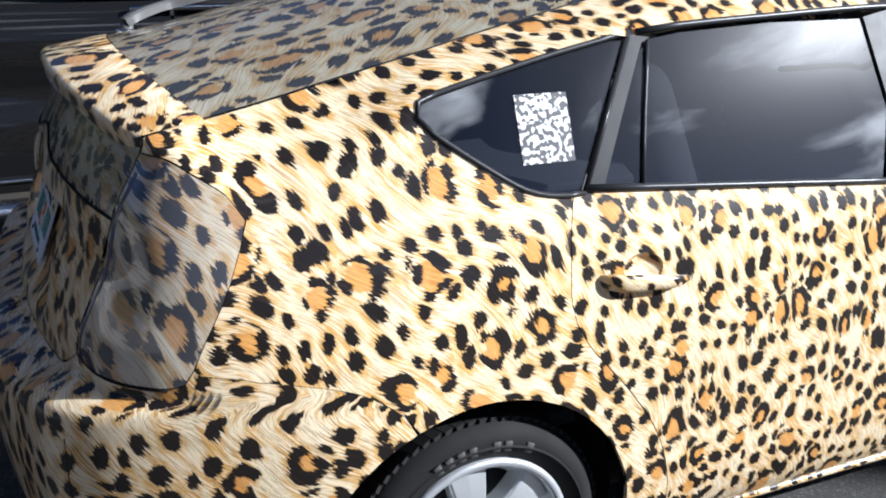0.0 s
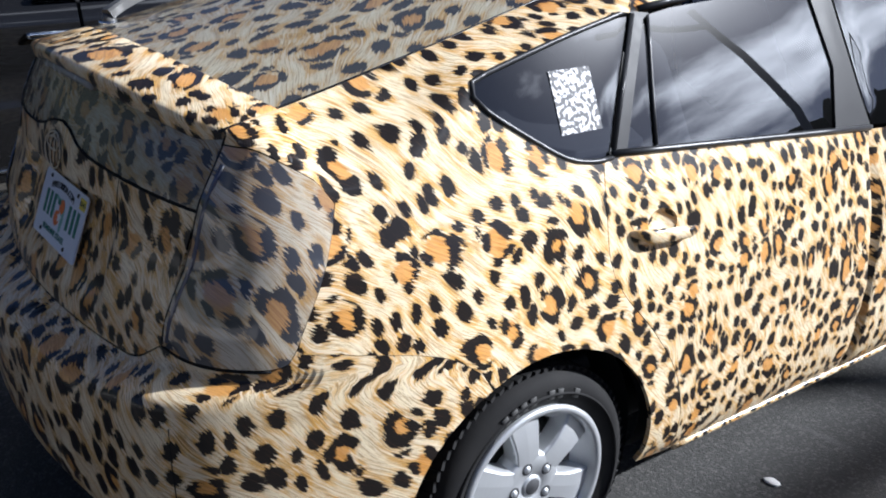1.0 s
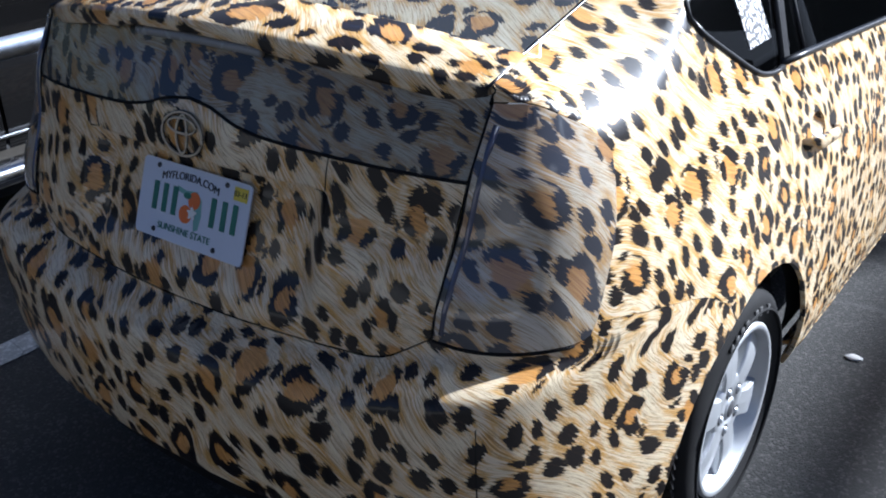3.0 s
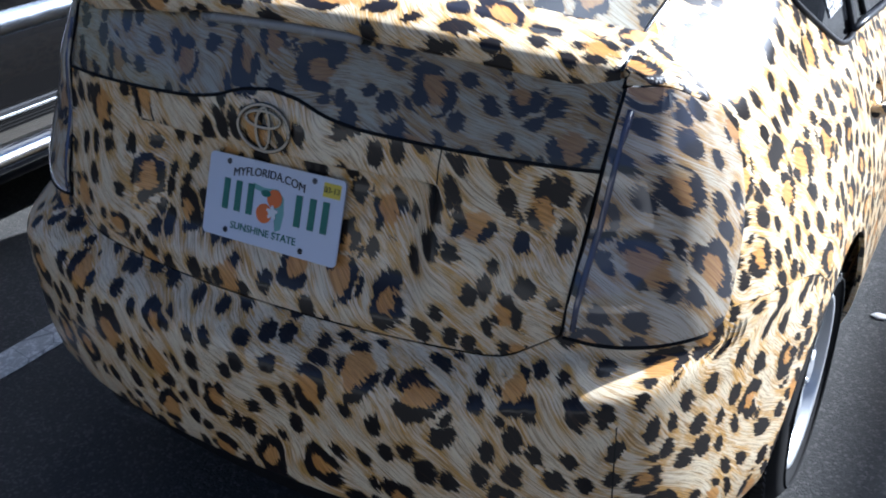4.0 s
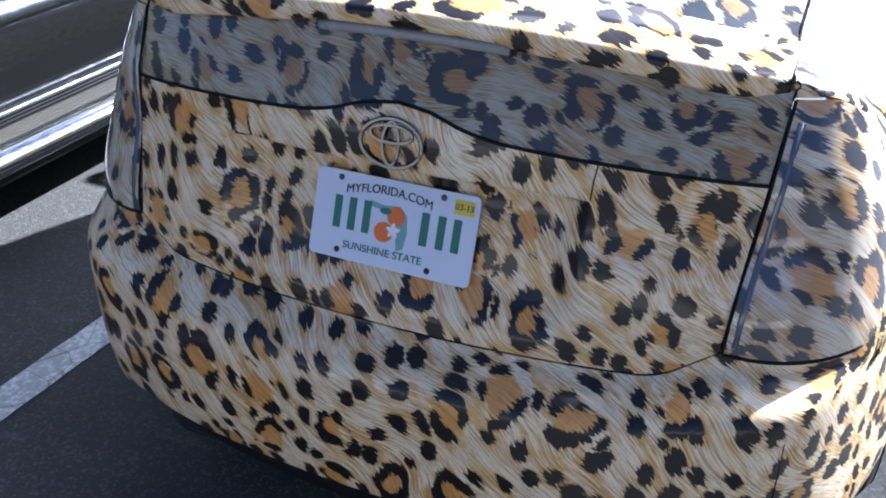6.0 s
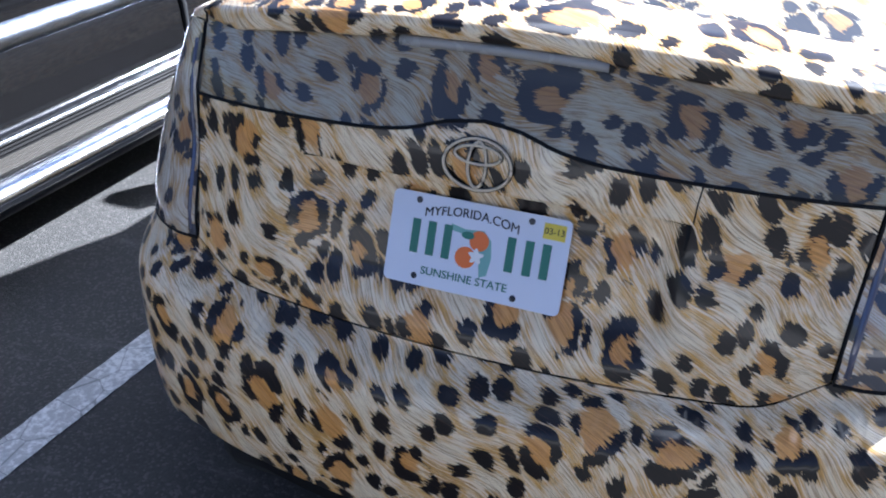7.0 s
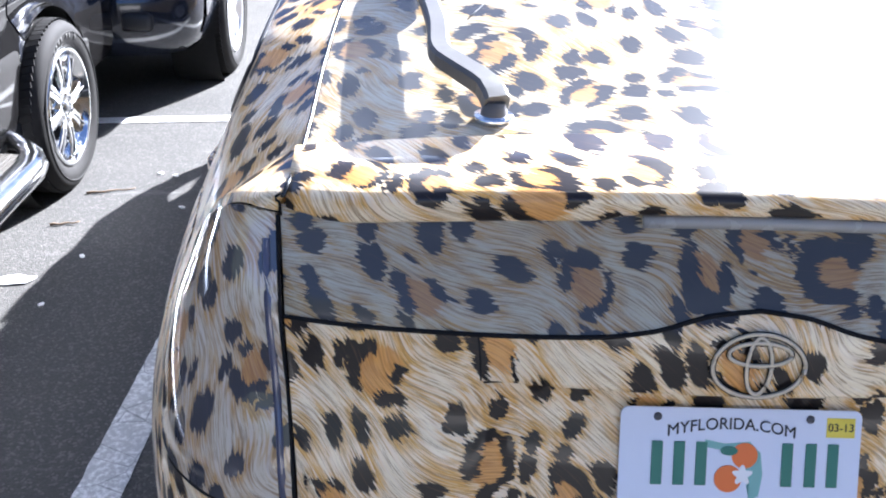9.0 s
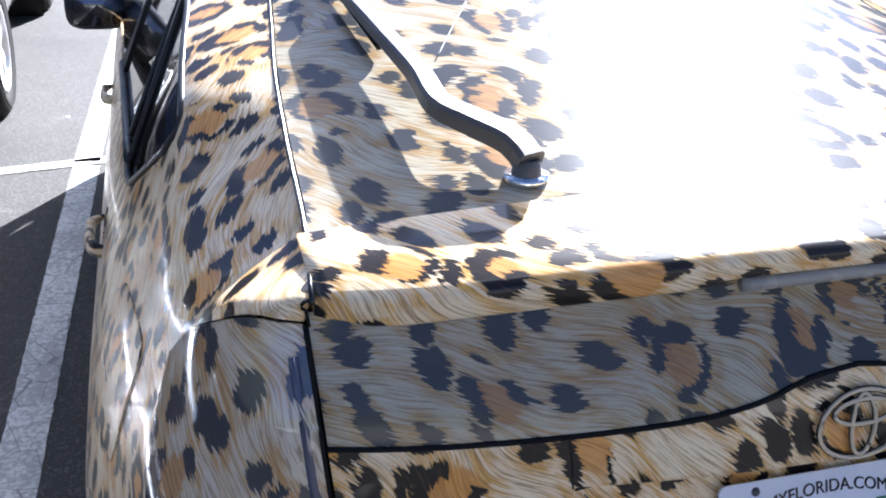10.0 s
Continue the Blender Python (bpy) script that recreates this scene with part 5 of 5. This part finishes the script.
def build_suv():
    t = thing("suv", "dark blue utility vehicle parked in the next row", "suv", at=(0.15, -0.25, 0))
    X = -1.66
    prof = [(-0.02, 0.36), (0.015, 0.46), (0.02, 0.62), (0.0, 0.80), (-0.02, 0.96), (-0.06, 1.05)]
    part("body_side", truck_side(X, prof, 4.35, 8.6, 70, ((4.98, 0.34, 0.40), (7.62, 0.34, 0.40))), NAVY, t)
    part("far_side", box(-3.36, 6.4, 0.70, 0.06, 4.3, 0.70, 0.03), NAVY, t)
    secs = []
    for z, y, dx in ((0.26, 4.22, 0.10), (0.34, 4.10, 0.04), (0.46, 4.06, 0.01), (0.60, 4.07, 0.0), (0.66, 4.12, 0.0), (0.80, 4.16, 0.01), (0.92, 4.22, 0.02)):
        secs.append([(X + 0.015 - dx - 0.9 * (1 - math.cos(u)), y + 0.30 * (1 - math.sin(u)) ** 1.5, z) for u in [math.pi * i / 20 for i in range(21)]])
    part("front_bumper", loft(secs, close=False), NAVY, t, "rounded dark blue bumper")
    part("grille", box(-2.53, 4.10, 0.74, 0.9, 0.05, 0.12, 0.02), TRUCK_LOW, t)
    part("fog_lamp", box(-1.93, 4.105, 0.47, 0.16, 0.04, 0.09, 0.03, 3), TRUCK_LOW, t)
    part("bonnet", box(-2.51, 4.80, 0.98, 1.66, 1.30, 0.14, 0.06, 3), NAVY, t)
    part("cabin", box(-2.51, 6.9, 1.28, 1.52, 3.0, 0.62, 0.16, 4), TINT_DARK, t, "dark windows and roof")
    part("underbody", box(-2.51, 6.4, 0.40, 1.5, 4.2, 0.22, 0.02), GAP, t)
    w = build_wheel("wheel", 0.345, 0.225, 0.22, 5, ALLOY, 5)
    for y in (4.98, 7.62):
        ob = copy_thing(w, pose(-1.73, y, 0.345))
        ob.parent = t
        tagged(ob, "silver five-spoke alloy wheel")
        well = part("wheel_well", lathe([(0.05, -0.25), (0.41, -0.25), (0.41, 0.0)], 40), CHASSIS, t)
        well.matrix_basis = pose(X, y, 0.34)
    for o in (*w.children_recursive, w):
        bpy.data.objects.remove(o)
    return t


build_truck()
build_suv()


def pebble(name, x, y, sx, sy, sz, material, label, category, group="", seed=0.0, turn=0.0):
    bm = bmesh.new()
    bmesh.ops.create_icosphere(bm, subdivisions=2, radius=1.0)
    for v in bm.verts:
        k = 1 + 0.35 * noise.noise(v.co * 1.6 + Vector((seed, seed, seed)))
        v.co = Vector((v.co.x * sx * k, v.co.y * sy * k, v.co.z * sz * k))
    low = min(v.co.z for v in bm.verts)
    bmesh.ops.transform(bm, matrix=pose(x, y, -low - 0.001, 0, 0, turn), verts=bm.verts)
    return tagged(part(name, bm, material, smooth=False), label, category, group)


pebble("stone", 0.905, 1.70, 0.024, 0.017, 0.006, STONE, "small pale stone lying on the asphalt", "stone", seed=3)
pebble("litter", -1.77, 2.11, 0.065, 0.035, 0.006, WHITE, "flattened white scrap on the asphalt", "litter", seed=7, turn=12)
for i, (x, y) in enumerate(((-1.45, 3.08), (-1.52, 3.10), (-1.62, 1.95), (-1.60, 2.30), (-1.35, 2.75), (-1.05, 4.55), (-1.20, 4.6))):
    pebble("pebble", x, y, 0.014, 0.009, 0.005, STONE, "tiny pale pebble on the asphalt", "pebble", "pebbles", seed=i * 2.3, turn=i * 40)
for a, b in (((-1.80, 2.55), (-1.70, 2.58)), ((-1.76, 2.86), (-1.58, 2.92))):
    pts = [(a[0] + (b[0] - a[0]) * k / 8, a[1] + (b[1] - a[1]) * k / 8 + 0.006 * math.sin(k * 1.7), 0.006) for k in range(9)]
    tagged(part("twig", tube(pts, 0.005, 6, 0.002), TWIG), "thin dry twig lying on the asphalt", "twig", "twigs")


def woods():
    """The far tree line that closes the place all round."""
    bm = bmesh.new()
    n, rows = 360, []
    for i in range(n):
        t = 2 * math.pi * i / n
        r = 62 + 5 * noise.noise(Vector((math.cos(t) * 3, math.sin(t) * 3, 0)))
        h = 15.0 + 3.0 * noise.noise(Vector((math.cos(t) * 4, math.sin(t) * 4, 2))) + 1.6 * noise.noise(Vector((math.cos(t) * 25, math.sin(t) * 25, 5)))
        rows.append([bm.verts.new((r * math.cos(t), r * math.sin(t), 0)), bm.verts.new(((r - 1.5) * math.cos(t), (r - 1.5) * math.sin(t), h * 0.7)), bm.verts.new(((r + 2) * math.cos(t), (r + 2) * math.sin(t), h))])
    for i in range(n):
        a, b = rows[i], rows[(i + 1) % n]
        for j in range(2):
            bm.faces.new((a[j], b[j], b[j + 1], a[j + 1]))
    tagged(part("backdrop", bm, WOODS), "distant dark tree line round the parking lot", "backdrop", kind="structure")


woods()


def wall_behind():
    """An added, unseen pale wall behind the viewer; closes the lot and sets the tail's fill light."""
    bm = bmesh.new()
    add_box(bm, 0, -40.0, 2.5, 84.0, 0.4, 5.0)
    add_box(bm, 0, -39.95, 5.1, 84.4, 0.6, 0.2)
    tagged(part("wall_south", bm, STUCCO, smooth=False), "long pale unseen wall, added to bounce light onto the tail", "wall", kind="structure")


wall_behind()


def steel_post():
    """An unseen post with a side arm, added to cast the shadow on the asphalt beside the doors."""
    t = thing("steel_post", "tall unseen grey post with a level side arm, added to cast a shadow", "post")
    part("upright", tube([(10.975, 17.925, 0), (10.975, 17.925, 10.5)], 0.10, 16), STEEL, t)
    part("arm", tube([(10.975, 17.966, 9.8), (10.975, 14.446, 9.8)], 0.10, 16), STEEL, t)
    part("base_plate", box(10.975, 17.925, 0.012, 0.40, 0.40, 0.024, 0.005), STEEL, t)


steel_post()
